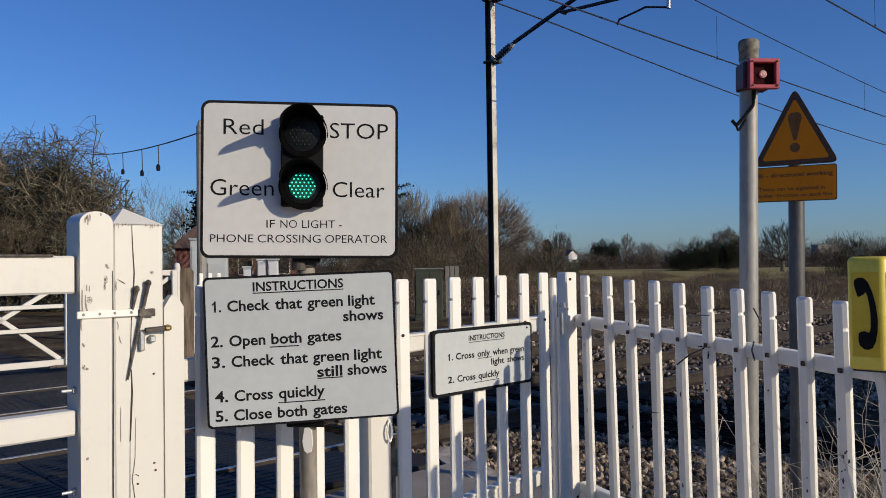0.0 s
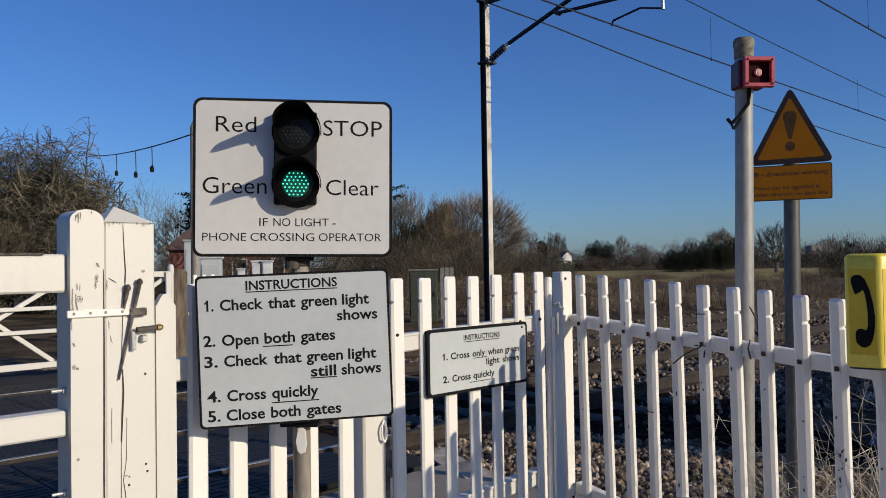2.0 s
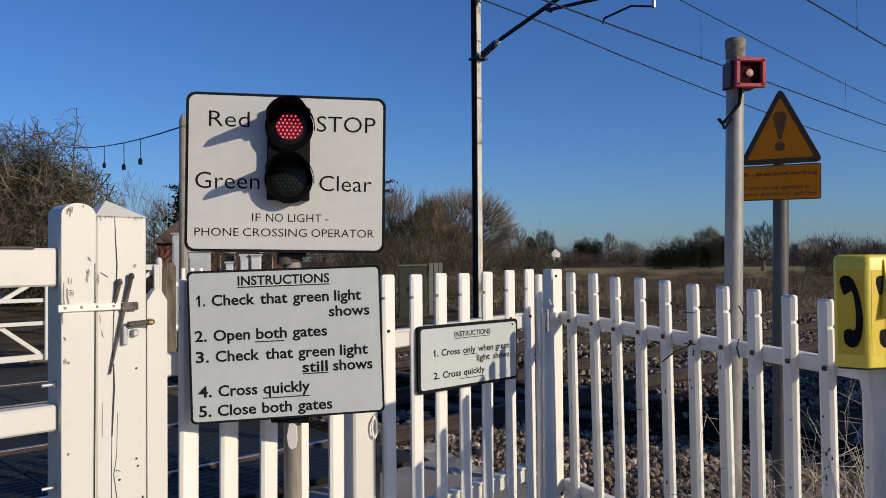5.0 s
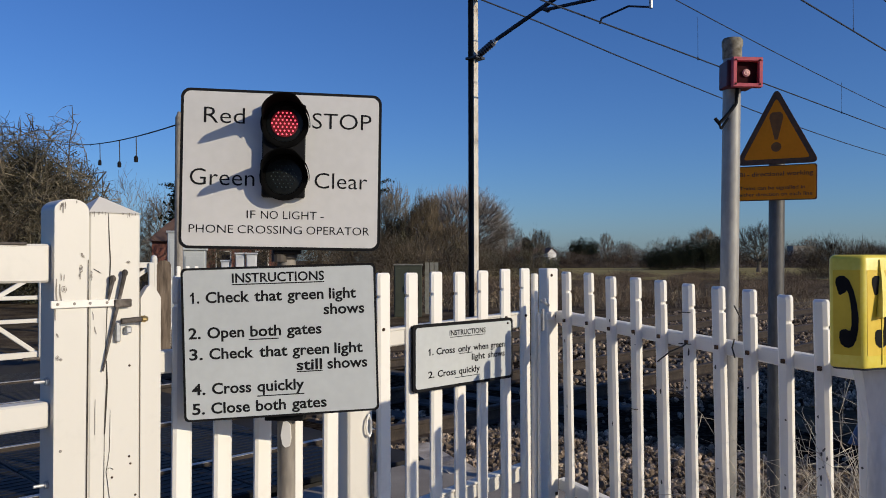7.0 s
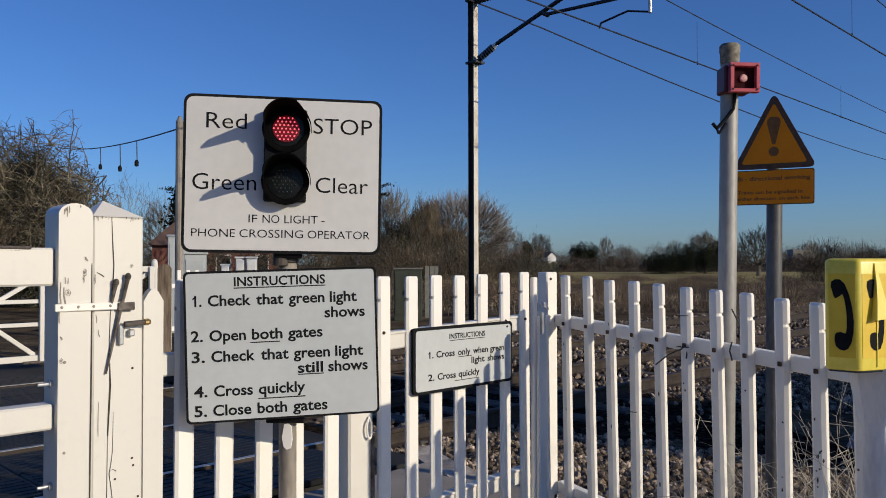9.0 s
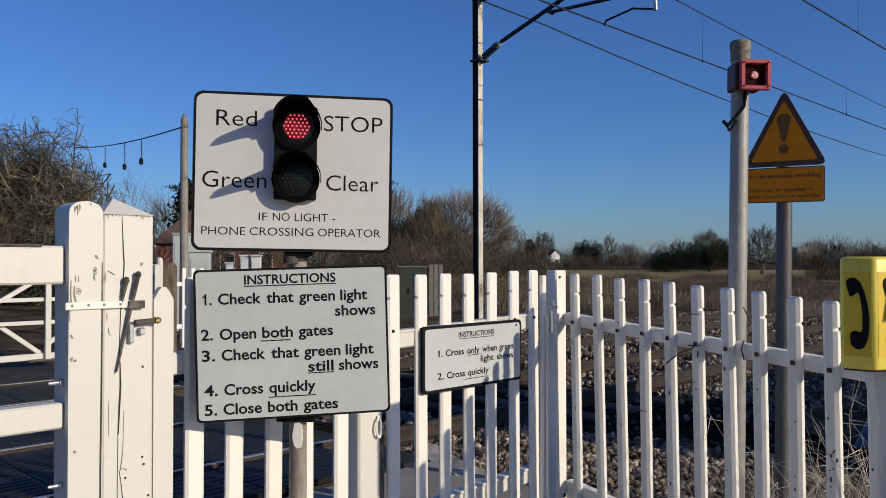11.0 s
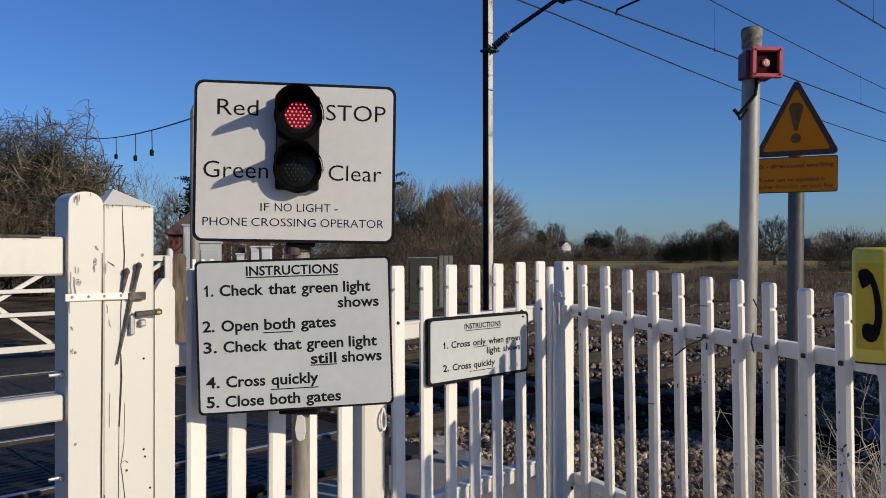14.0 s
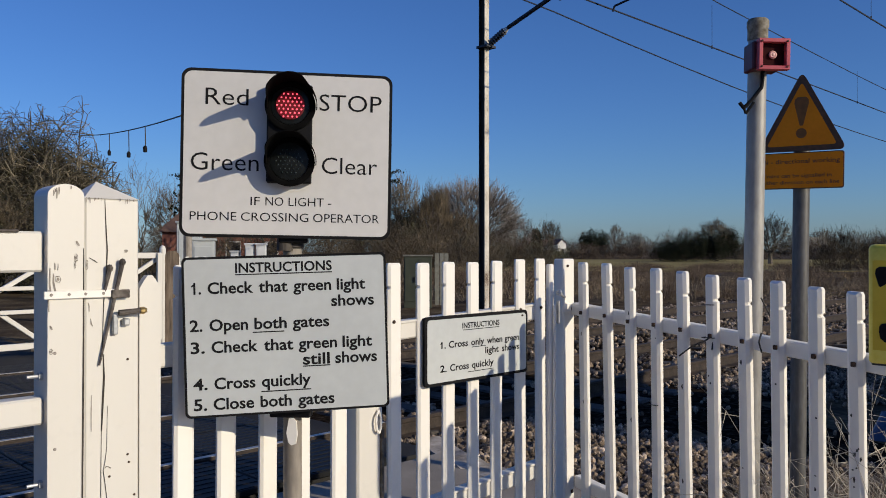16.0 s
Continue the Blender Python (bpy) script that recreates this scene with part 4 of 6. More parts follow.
def visor(r, long, short, arc):
    """A hood round a lens: long over the top and one side, a short cowl on the other."""
    bm = BM()
    n = 80
    rows = []
    for i in range(n + 1):
        a = radians(-arc + 2 * arc * i / n)
        q = math.degrees(a)
        cowl = 0.072 - (0.072 - short) * max(0.0, abs(a) - 0.6) / (radians(arc) - 0.6)
        k = min(max((q - 20) / 24 if q > -30 else (-62 - q) / 26, 0.0), 1.0)
        ln = long + (cowl - long) * k * k * (3 - 2 * k)
        row = []
        for rr, yy in ((r, 0), (r, -ln), (r - 0.0025, -ln), (r - 0.0025, 0)):
            row.append(bm.verts.new((rr * math.sin(a), yy, rr * math.cos(a))))
        rows.append(row)
    for a, b in zip(rows, rows[1:]):
        for j in range(4):
            bm.faces.new((a[j], a[(j + 1) % 4], b[(j + 1) % 4], b[j]))
    bm.faces.new(rows[0])
    bm.faces.new(rows[-1][::-1])
    return bm


TURN_Y = Matrix.Rotation(radians(90), 4, "X")
LEDS = []
for i in range(-4, 5):
    for j in range(-4, 5):
        x, z = 0.0134 * (i + 0.5 * j), 0.0134 * 0.866 * j
        if math.hypot(x, z) < 0.0405:
            LEDS.append((x, z))


def aspect(name, z, mat, dim, label):
    head = part(name, finish_ring(), None, lamp, label, m=pose(0, -0.032, z))
    part("hood", visor(0.0765, 0.141, 0.028, 98), M_HOOD, head, smooth=True, m=pose(0.006, 0, 0))
    bm = BM()
    lathe(bm, [(0, 0.0), (0.058, 0.0), (0.058, 0.006), (0.030, 0.009), (0, 0.0095)], 28, TURN_Y)
    part("lens", bm, M_LENS, head, "dark glossy lens", smooth=True)
    bm = BM()
    for x, zz in LEDS:
        lathe(bm, [(0.0028, 0.008), (0.0026, 0.0103), (0, 0.011)], 6, Matrix.Translation((x, 0, zz)) @ TURN_Y)
    part("lens_grid", bm, M_LED_OFF, head, "dull grid of unlit points")
    bm = BM()
    lathe(bm, [(0.044, 0.0), (0.043, 0.0006), (0, 0.0008)], 28, TURN_Y)
    ring_faces = len(bm.faces)
    for x, zz in LEDS:
        lathe(bm, [(0, -0.004), (0.0029, -0.004), (0.0029, 0.001), (0.0021, 0.0028), (0, 0.0036)], 8, Matrix.Translation((x, 0, zz)) @ TURN_Y)
    ob = part("lit_face", bm, mat, head, "round face of bright points when lit")
    ob.data.materials.append(dim)
    for i in range(ring_faces):
        ob.data.polygons[i].material_index = 1
    return ob


def finish_ring():
    bm = BM()
    lathe(bm, [(0.060, -0.004), (0.0775, -0.004), (0.0775, 0.012), (0.070, 0.014), (0.060, 0.012), (0.060, -0.004)], 32, TURN_Y)
    return finish(bm, "ring", M_HOOD, True)


red_leds = aspect("red_aspect", 0.086, M_RED, M_RED_DIM, "upper red light with its hood")
green_leds = aspect("green_aspect", -0.086, M_GREEN, M_GREEN_DIM, "lower green light with its hood")

# small notice on the wicket gate
S3 = GATE @ pose(-0.670, -0.034, 1.036, 0, 0, 0)
sign3 = board("gate_notice", "small white notice with two crossing instructions on the wicket", S3, 0.650, 0.285, 0.018, 0.013, M_SIGN_OLD)
ox, oz = -0.670, 1.036
for line, x0, x1, z, cap in (([("INSTRUCTIONS", 221, 410)], -0.791, -0.560, 1.121, 0.023),
                             ([("1.", 108, 133), ("Cross", 147, 240), ("only", 256, 322), ("when", 336, 418), ("green", 430, 511)], -0.921, -0.425, 1.045, 0.028),
                             ([("light", 337, 405), ("shows", 421, 511)], -0.648, -0.425, 1.003, 0.028),
                             ([("2.", 109, 140), ("Cross", 156, 250), ("quickly", 265, 380)], -0.922, -0.599, 0.948, 0.028)):
    line_part(sign3, line, x0 - ox + 0.012, x1 - ox + 0.018, z - oz, cap, 0.022)
for x0, x1, z in ((-0.791, -0.560, 1.112), (-0.735, -0.648, 1.036), (-0.760, -0.599, 0.932)):
    bar_part(sign3, x0 - ox + 0.014, x1 - ox + 0.016, z - oz, 0.003, FY, M_BLACK)
part("bolt", BOLT, None, sign3, m=pose(0.285, -0.002, 0.118) @ Matrix.Scale(0.7, 4))

# ---- warning sounder on its pole ----
sp = thing("sounder_pole", "grey steel pole with a mossy cap and a red sounder", "pole", pose(1.272, 3.80, 0, 0, 1.1, 0))
bm = BM()
tube(bm, (0, 0, -0.2), (0, 0, 2.40), 0.044, 0.040, 24)
part("tube", bm, M_POLE, sp, smooth=True)
bm = BM()
lathe(bm, [(0.041, 2.395), (0.044, 2.40), (0.044, 2.45), (0.0475, 2.455), (0.0475, 2.483), (0.041, 2.492), (0, 2.494)], 20)
part("pole_cap", bm, M_MOSS, sp, "weathered cap with moss", smooth=True)
snd = thing("sounder", "square red warning sounder with a pink horn on a pole", "sounder", pose(1.350, 3.76, 2.310, 0, 1.1, 4) @ Matrix.Scale(0.90, 4))
bm = BM()
box(bm, (-0.022, 0.012, 0), (0.146, 0.115, 0.138), bev=0.006)
part("back_box", bm, M_SOUND_DK, snd)
bm = BM()
o, i_ = 0.076, 0.057
for x, z, sx, sz in ((0, (o + i_) / 2, 2 * o, o - i_), (0, -(o + i_) / 2, 2 * o, o - i_), ((o + i_) / 2, 0, o - i_, 2 * i_), (-(o + i_) / 2, 0, o - i_, 2 * i_)):
    box(bm, (x, -0.062, z), (sx, 0.036, sz), bev=0.002)
part("front_frame", bm, M_SOUND, snd, "pinkish red square frame")
bm = BM()
box(bm, (0, -0.0465, 0), (0.130, 0.006, 0.130))
part("recess", bm, M_RECESS, snd, "recess behind the frame with its shade painted dark red")
bm = BM()
lathe(bm, [(0, 0), (0.018, 0.0), (0.020, 0.006), (0.014, 0.012), (0.009, 0.011), (0, 0.016)], 20, Matrix.Translation((0, -0.050, 0)) @ TURN_Y)
part("horn", bm, M_HORN, snd, "pale pink horn centre", smooth=True)
for x in (-0.062, 0.062):
    for z in (-0.062, 0.062):
        part("screw", BOLT, None, snd, m=pose(x, -0.080, z) @ Matrix.Scale(0.7, 4))
cab = BM()
path_tube(cab, [(1.325, 3.75, 2.26), (1.322, 3.748, 2.21), (1.318, 3.748, 2.175), (1.275, 3.75, 2.12), (1.242, 3.752, 2.085), (1.225, 3.76, 2.11)], 0.008, 8)
path_tube(cab, [(1.242, 3.752, 2.085), (1.250, 3.752, 2.06), (1.285, 3.752, 2.11)], 0.006, 8)
solo("sounder_cable", cab, M_LAMP_BLACK, "short black cable looped under the sounder", "cable")

# ---- amber warning sign ----
tp_ = thing("warning_sign", "amber triangular warning sign with a plate on a grey pole", "sign", pose(1.704, 4.39, 0, 0, 0.8, -31))
bm = BM()
tube(bm, (-0.006, 0.055, -0.2), (-0.006, 0.055, 2.28), 0.041, 0.041, 22)
part("tube", bm, M_POLE_DK, tp_, smooth=True)


def soft_triangle(hw, z0, z1, r, n=5):
    pts = [Vector((hw, z0)), Vector((0, z1)), Vector((-hw, z0))]
    out = []
    for i in range(3):
        p, a, b = pts[i], pts[i - 1], pts[(i + 1) % 3]
        u, v = (a - p).normalized(), (b - p).normalized()
        for k in range(n + 1):
            t = k / n
            q = p + (u * (1 - t) ** 2 + v * t ** 2) * r
            out.append((q.x, q.y))
    return out


bm = BM()
plate(bm, soft_triangle(0.216, 1.968, 2.384, 0.045), 0.0, 0.010)
part("triangle_backing", bm, M_AMBER_INK, tp_, "dark brown triangle border")
bm = BM()
plate(bm, soft_triangle(0.170, 1.996, 2.326, 0.02), -0.002, 0.0)
part("triangle_face", bm, M_AMBER, tp_)
bm = BM()
plate(bm, [(0.008, 2.100), (0.035, 2.215), (0.033, 2.235), (0.020, 2.248), (-0.020, 2.248), (-0.033, 2.235), (-0.035, 2.215), (-0.008, 2.100)], -0.0036, -0.0022)
plate(bm, [(0.026 * math.cos(radians(a)), 2.060 + 0.026 * math.sin(radians(a))) for a in range(0, 360, 20)], -0.0036, -0.0022)
part("exclamation_mark", bm, M_MARK, tp_)
bm = BM()
plate(bm, rounded(-0.203, 0.203, 1.772, 1.962, 0.012), 0.0, 0.010)
part("plate_backing", bm, M_AMBER_INK, tp_, "dark brown edge of the plate")
bm = BM()
plate(bm, rounded(-0.198, 0.198, 1.777, 1.957, 0.010), -0.002, 0.0)
part("plate_face", bm, M_AMBER, tp_)
for text, x0, x1, z, cap in (("Bi - directional working", -0.188, 0.184, 1.905, 0.023), ("Trains can be signalled in", -0.188, 0.146, 1.832, 0.019), ("either direction on each line", -0.188, 0.182, 1.797, 0.019)):
    letter_part(tp_, text, x0, x1, z, cap, FY, M_AMBER_INK, 0.012)
bm = BM()
for z in (1.83, 2.12):
    box(bm, (-0.006, 0.035, z), (0.11, 0.05, 0.035), bev=0.004)
part("clamp", bm, M_STEEL, tp_)

# ---- yellow telephone box ----
PH = pose(1.333, 2.50, 0, 0, 0, 0)
ph = thing("crossing_telephone", "yellow telephone box with black handset symbols on a white post", "telephone", PH)


def prism(bm, pts, z0, z1, pts1=None):
    pts1 = pts1 or pts
    a = [bm.verts.new((x, y, z0)) for x, y in pts]
    b = [bm.verts.new((x, y, z1)) for x, y in pts1]
    n = len(pts)
    for i in range(n):
        bm.faces.new((a[i], a[(i + 1) % n], b[(i + 1) % n], b[i]))
    bm.faces.new(a[::-1])
    bm.faces.new(b)


PA, PB, PC, PD, PE_ = (-0.166, -0.080), (-0.092, -0.140), (0.055, -0.075), (0.055, 0.0), (-0.10, 0.05)


def round_corners(pts, r, n=4):
    """Rounds the corners of an anticlockwise polygon of (x, y)."""
    out = []
    for i, p in enumerate(pts):
        p, a, b = Vector(p), Vector(pts[i - 1]), Vector(pts[(i + 1) % len(pts)])
        u, v = (a - p).normalized(), (b - p).normalized()
        for k in range(n + 1):
            t = k / n
            q = p + (u * (1 - t) ** 2 + v * t ** 2) * r
            out.append((q.x, q.y))
    return out


def shell(bm, pts, levels):
    """Stacks rings of the polygon; levels: (height, inset)."""
    cx, cy = sum(p[0] for p in pts) / len(pts), sum(p[1] for p in pts) / len(pts)
    rings = []
    for z, inset in levels:
        row = []
        for x, y in pts:
            d = Vector((x - cx, y - cy))
            d = d * (1 - inset / d.length)
            row.append(bm.verts.new((cx + d.x, cy + d.y, z)))
        rings.append(row)
    n = len(pts)
    for a, b in zip(rings, rings[1:]):
        for i in range(n):
            bm.faces.new((a[i], a[(i + 1) % n], b[(i + 1) % n], b[i]))
    bm.faces.new(rings[0][::-1])
    bm.faces.new(rings[-1])


foot = round_corners([PA, PB, PC, PD, PE_], 0.014)
bm = BM()
shell(bm, foot, [(1.134, 0.008), (1.136, 0.003), (1.142, 0.0), (1.452, 0.0), (1.459, 0.003), (1.464, 0.009), (1.466, 0.018)])
part("case", bm, M_YELLOW, ph, smooth=True)
bm = BM()
shell(bm, foot, [(1.1285, 0.010), (1.1335, 0.007)])
part("base_rim", bm, M_WIRE, ph, "dark gasket under the case")


def face_frame(a, b):
    """Pose whose x runs from a to b along a side of the case, facing outwards (-y)."""
    a, b = Vector((*a, 0)), Vector((*b, 0))
    u = (b - a).normalized()
    m = Matrix.Identity(4)
    m.col[0][:3], m.col[1][:3], m.col[2][:3], m.col[3][:3] = u, Vector((-u.y, u.x, 0)), (0, 0, 1), a
    return m, (b - a).length


HANDSET = [(0.02, 0.90), (0.05, 0.97), (0.20, 1.0), (0.42, 1.0), (0.62, 0.94), (0.80, 0.80), (0.93, 0.62), (1.0, 0.42), (0.98, 0.26), (0.90, 0.12), (0.76, 0.03), (0.58, 0.0), (0.40, 0.01), (0.22, 0.06), (0.17, 0.14), (0.19, 0.22), (0.28, 0.25), (0.46, 0.26), (0.58, 0.24), (0.66, 0.25), (0.70, 0.32), (0.70, 0.5), (0.66, 0.62), (0.60, 0.73), (0.52, 0.80), (0.42, 0.765), (0.22, 0.73), (0.16, 0.75)]
for a, b in ((PA, PB), (PB, PC)):
    m, ln = face_frame(a, b)
    first = ln < 0.13
    bm = BM()
    plate(bm, rounded(0.0105, ln - 0.0105, 1.172, 1.421, 0.001), -0.0006, 0.004, m)
    part("label_band", bm, M_OCHRE, ph, "faded darker yellow label band")
    bm = BM()
    x0, sx = (0.0157, 0.064) if first else (0.027, 0.070)
    plate(bm, [(x0 + sx * x, 1.193 + 0.211 * z) for x, z in HANDSET[::-1]], -0.0018, -0.0009, m)
    part("handset_symbol", bm, M_BLACK, ph, "black telephone handset symbol")
m, ln = face_frame(PB, PC)
bm = BM()
pull = [(0.043, 1.284, 0.024), (0.095, 1.290, 0.024), (0.092, 1.315, 0.021), (0.062, 1.452, 0.003), (0.058, 1.452, 0.003), (0.057, 1.40, 0.010), (0.051, 1.34, 0.018)]
fr = [bm.verts.new(m @ Vector((x, -y, z))) for x, z, y in pull]
bk = [bm.verts.new(m @ Vector((x, -0.0021, z))) for x, z, y in pull]
bmesh.ops.contextual_create(bm, geom=fr)
for i in range(7):
    bm.faces.new((fr[i], bk[i], bk[(i + 1) % 7], fr[(i + 1) % 7]))
part("handle", bm, M_YELLOW, ph, "wedge-shaped yellow door pull")
bm = BM()
plate(bm, [(0.0655, 1.145), (0.0680, 1.145), (0.0680, 1.284), (0.0655, 1.284)], -0.0034, 0.0, m)
part("door_joint", bm, M_YELLOW, ph, "raised edge of the door")
bm = BM()
prism(bm, [(-0.036, -0.046), (0.008, -0.072), (0.036, -0.046), (0.036, 0.0), (-0.036, 0.0)], 0.960, 1.138, [(-0.060, -0.05), (0.006, -0.105), (0.052, -0.06), (0.052, 0.0), (-0.060, 0.02)])
part("bracket", bm, M_POST_W, ph, "tapered grey-white bracket")
bm = BM()
tube(bm, (0, -0.03, -0.1), (0, -0.03, 0.97), 0.0345, 0.0345, 22)
part("post", bm, M_POST_W, ph, smooth=True)
bm = BM()
path_tube(bm, [(-0.07 + 0.006 * math.cos(a * 0.7), -0.06, 1.459 + 0.006 * math.sin(a * 0.7)) for a in range(10)], 0.0016, 6)
part("hasp", bm, M_WIRE, ph, "small wire ring on the lid")

# ---- overhead line ----
MS, MD = 9.75, 9.45
mast = thing("catenary_mast", "slim weathered steel mast, shaded brown and sunlit cream by colour", "mast", GATE @ pose(MS, MD, 0))
# Lit and shaded sides of the mast are separate colours, dark web and cream flange.
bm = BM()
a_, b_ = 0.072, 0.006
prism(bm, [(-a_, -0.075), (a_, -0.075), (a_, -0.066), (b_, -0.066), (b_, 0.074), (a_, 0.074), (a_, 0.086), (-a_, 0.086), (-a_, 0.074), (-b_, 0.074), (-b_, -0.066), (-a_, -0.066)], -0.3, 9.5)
part("column", bm, M_MAST_DK, mast, "web and back flange with shade painted in as dark brown")
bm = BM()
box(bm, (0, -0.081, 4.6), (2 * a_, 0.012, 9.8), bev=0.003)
part("front_flange", bm, M_MAST, mast, "weathered front flange with sunlight painted in as cream")
for z in (5.91, 7.30):
    bm = BM()
    box(bm, (0, -0.06, z), (0.30, 0.32, 0.05), bev=0.006)
    box(bm, (0.02, -0.2, z), (0.06, 0.10, 0.10), bev=0.01)
    part("bracket", bm, M_WIRE, mast)
arm = thing("cantilever_arm", "dark tubular cantilever with ribbed insulators on the mast", "cantilever", GATE @ pose(MS, 0, 0))
bm = BM()
tube(bm, (0, 8.75, 6.22), (0, 6.2, 7.07), 0.045, seg=10)
part("stay_tube", bm, M_WIRE, arm)
bm = BM()
tube(bm, (0, 7.42, 6.56), (0, 5.0, 6.46), 0.035, seg=10)
tube(bm, (0, 7.50, 6.61), (0, 7.36, 6.53), 0.05, seg=8)
part("registration_tube", bm, M_WIRE, arm)
bm = BM()
tube(bm, (0, 5.04, 6.50), (0, 5.04, 6.06), 0.035, seg=8)
part("drop_bracket", bm, M_STEEL, arm, "short bright drop tube")
bm = BM()
path_tube(bm, [(0, 5.04, 6.08), (0, 5.51, 6.20), (0, 6.10, 6.10), (0, 6.14, 6.00)], 0.02, 6)
part("steady_arm", bm, M_WIRE, arm)
for (y0, z0), (y1, z1) in (((9.32, 5.95), (8.72, 6.23)), ((9.3, 7.29), (8.5, 7.29))):
    bm = BM()
    tube(bm, (0, y0, z0), (0, y1, z1), 0.03, seg=8)
    for i in range(7):
        t = 0.15 + 0.1 * i
        p = Vector((0, y0 + (y1 - y0) * t, z0 + (z1 - z0) * t))
        dv = Vector((0, y1 - y0, z1 - z0)).normalized() * 0.03
        tube(bm, p - dv * 0.5, p + dv * 0.5, 0.085, 0.07, 10)
    part("insulator", bm, M_INSUL, arm, "ribbed dark insulator")
    bm = BM()
    p = Vector((0, y0 + (y1 - y0) * 0.86, z0 + (z1 - z0) * 0.86))
    tube(bm, p - dv * 1.2, p + dv * 1.2, 0.06, 0.045, 10)
    part("end_cap", bm, M_CABINET_W, arm, "pale cap on the insulator")
bm = BM()
tube(bm, (0, 9.3, 7.29), (0, 5.8, 7.40), 0.03, seg=8)
part("top_tube", bm, M_WIRE, arm)


def wire(name, label, d, zs, r, spans=14):
    """A wire along the track at distance d; zs: (x, height) pairs."""
    bm = BM()
    xs = np.linspace(zs[0][0], zs[-1][0], spans * 4)
    rings = []
    for x in xs:
        z = float(np.interp(x, [p[0] for p in zs], [p[1] for p in zs]))
        rings.append([bm.verts.new((x, d + r * math.cos(k * math.pi / 3), z + r * math.sin(k * math.pi / 3))) for k in range(6)])
    for a, b in zip(rings, rings[1:]):
        for k in range(6):
            bm.faces.new((a[k], a[(k + 1) % 6], b[(k + 1) % 6], b[k]))
    return solo(name, bm, M_WIRE, label, "wire", GATE, "overhead wires")


def sag(x0, z0, x1, z1, depth, n=12):
    return [(x0 + (x1 - x0) * i / n, z0 + (z1 - z0) * i / n - 4 * depth * (i / n) * (1 - i / n)) for i in range(n + 1)]


wire("contact_wire", "dark contact wire over the far track", 6.35, [(-60, 6.15), (180, 6.15)], 0.016)
wire("contact_wire", "dark contact wire over the near track", 3.2, [(-60, 6.31), (180, 6.31)], 0.016)
wire("catenary_wire", "sagging dark catenary wire over the far track", 6.4, sag(-45, 7.42, 9.75, 7.42, 0.6)[:-1] + sag(9.75, 7.45, 64, 7.45, 0.55) + sag(64, 7.45, 120, 7.45, 0.6)[1:], 0.012)
wire("catenary_wire", "sagging dark catenary wire over the near track", 3.2, sag(-45, 7.7, 9.75, 7.7, 0.5)[:-1] + sag(9.75, 7.7, 64, 7.7, 0.5) + sag(64, 7.7, 120, 7.7, 0.5)[1:], 0.012)
wire("return_wire", "dark return wire slung from the mast", 9.28, sag(-45, 7.28, 9.75, 7.28, 0.8)[:-1] + sag(9.75, 7.28, 64, 7.28, 0.85) + sag(64, 7.28, 120, 7.28, 0.8)[1:], 0.017)
for d, z0, ss in ((6.38, 6.15, (14.2, 23.9, 33.0)), (3.2, 6.31, (14.9, 24.0))):
    for s in ss:
        bm = BM()
        tube(bm, (s, d, z0), (s, d, z0 + 1.0), 0.005, seg=5)
        tube(bm, (s, d, z0 - 0.02), (s, d, z0 + 0.06), 0.014, seg=6)
        solo("dropper", bm, M_WIRE, "thin dropper between the overhead wires", "dropper", GATE, "droppers")


# ---- beyond the tracks ----
far_gate = thing("road_gate", "white braced timber gate across the road beyond the tracks", "gate", GATE @ pose(0, 9.2, 0), "road gates")


def gate_bar(name, a, b, w, y=0.0):
    """A straight timber of the far gate between (x, z) points a and b."""
    bm = BM()
    va, vb = Vector((a[0], 0, a[1])), Vector((b[0], 0, b[1]))
    v = vb - va
    box(bm, (0, y, 0), (v.length, 0.05, w), Matrix.Translation((va + vb) / 2) @ Matrix.Rotation(-math.atan2(v.z, v.x), 4, "Y"), bev=0.005)
    part(name, bm, M_PAINT, far_gate)


for z, w in ((1.385, 0.085), (0.95, 0.055), (0.635, 0.055), (0.17, 0.085)):
    gate_bar("rail", (-4.6, z), (2.24, z), w)
for x in (2.20, 0.645, -1.4, -3.2):
    gate_bar("upright", (x, 0.12), (x, 1.42), 0.075, -0.052)
for a, b in (((-0.75, 0.44), (0.60, 1.26)), ((-0.75, 1.24), (0.60, 0.19)), ((-2.7, 0.44), (-1.5, 1.30)), ((-2.7, 1.30), (-1.5, 0.19)), ((0.7, 0.35), (2.2, 1.33))):
    gate_bar("brace", a, b, 0.06, 0.052)
bm = BM()
tube(bm, (0.40, -0.06, 0.12), (0.75, -0.06, 0.12), 0.022, seg=8)
part("drop_bolt", bm, M_RUST, far_gate, "dark drop bolt under the bottom rail")
bm = BM()
lathe(bm, [(0.05, -0.1), (0.05, 1.48), (0.035, 1.525), (0, 1.54)], 14)
solo("gate_post", bm, M_PAINT, "white round-topped post behind the bare timber post", "gate post", GATE @ pose(2.31, 9.28, 0))
bm = BM()
poly = [(-0.085, -0.1), (0.085, -0.1), (0.085, 1.39)] + [(0.085 * math.cos(radians(a)), 1.39 + 0.065 * math.sin(radians(a))) for a in range(15, 180, 15)] + [(-0.085, 1.39)]
plate(bm, poly, -0.09, 0.09)
solo("timber_post", bm, M_WOODPOST, "bare brown round-topped timber post by the far gate", "post", pose(-3.99, 10.25, 0, 0, 0, 20))
fence3 = thing("far_picket_fence", "white picket fence on the far side of the crossing", "fence", GATE @ pose(2.72, 9.9, 0))
for i in range(4):
    part("pale", PALE_G, None, fence3, m=pose(0.15 + 0.16 * i, 0, 0.05))
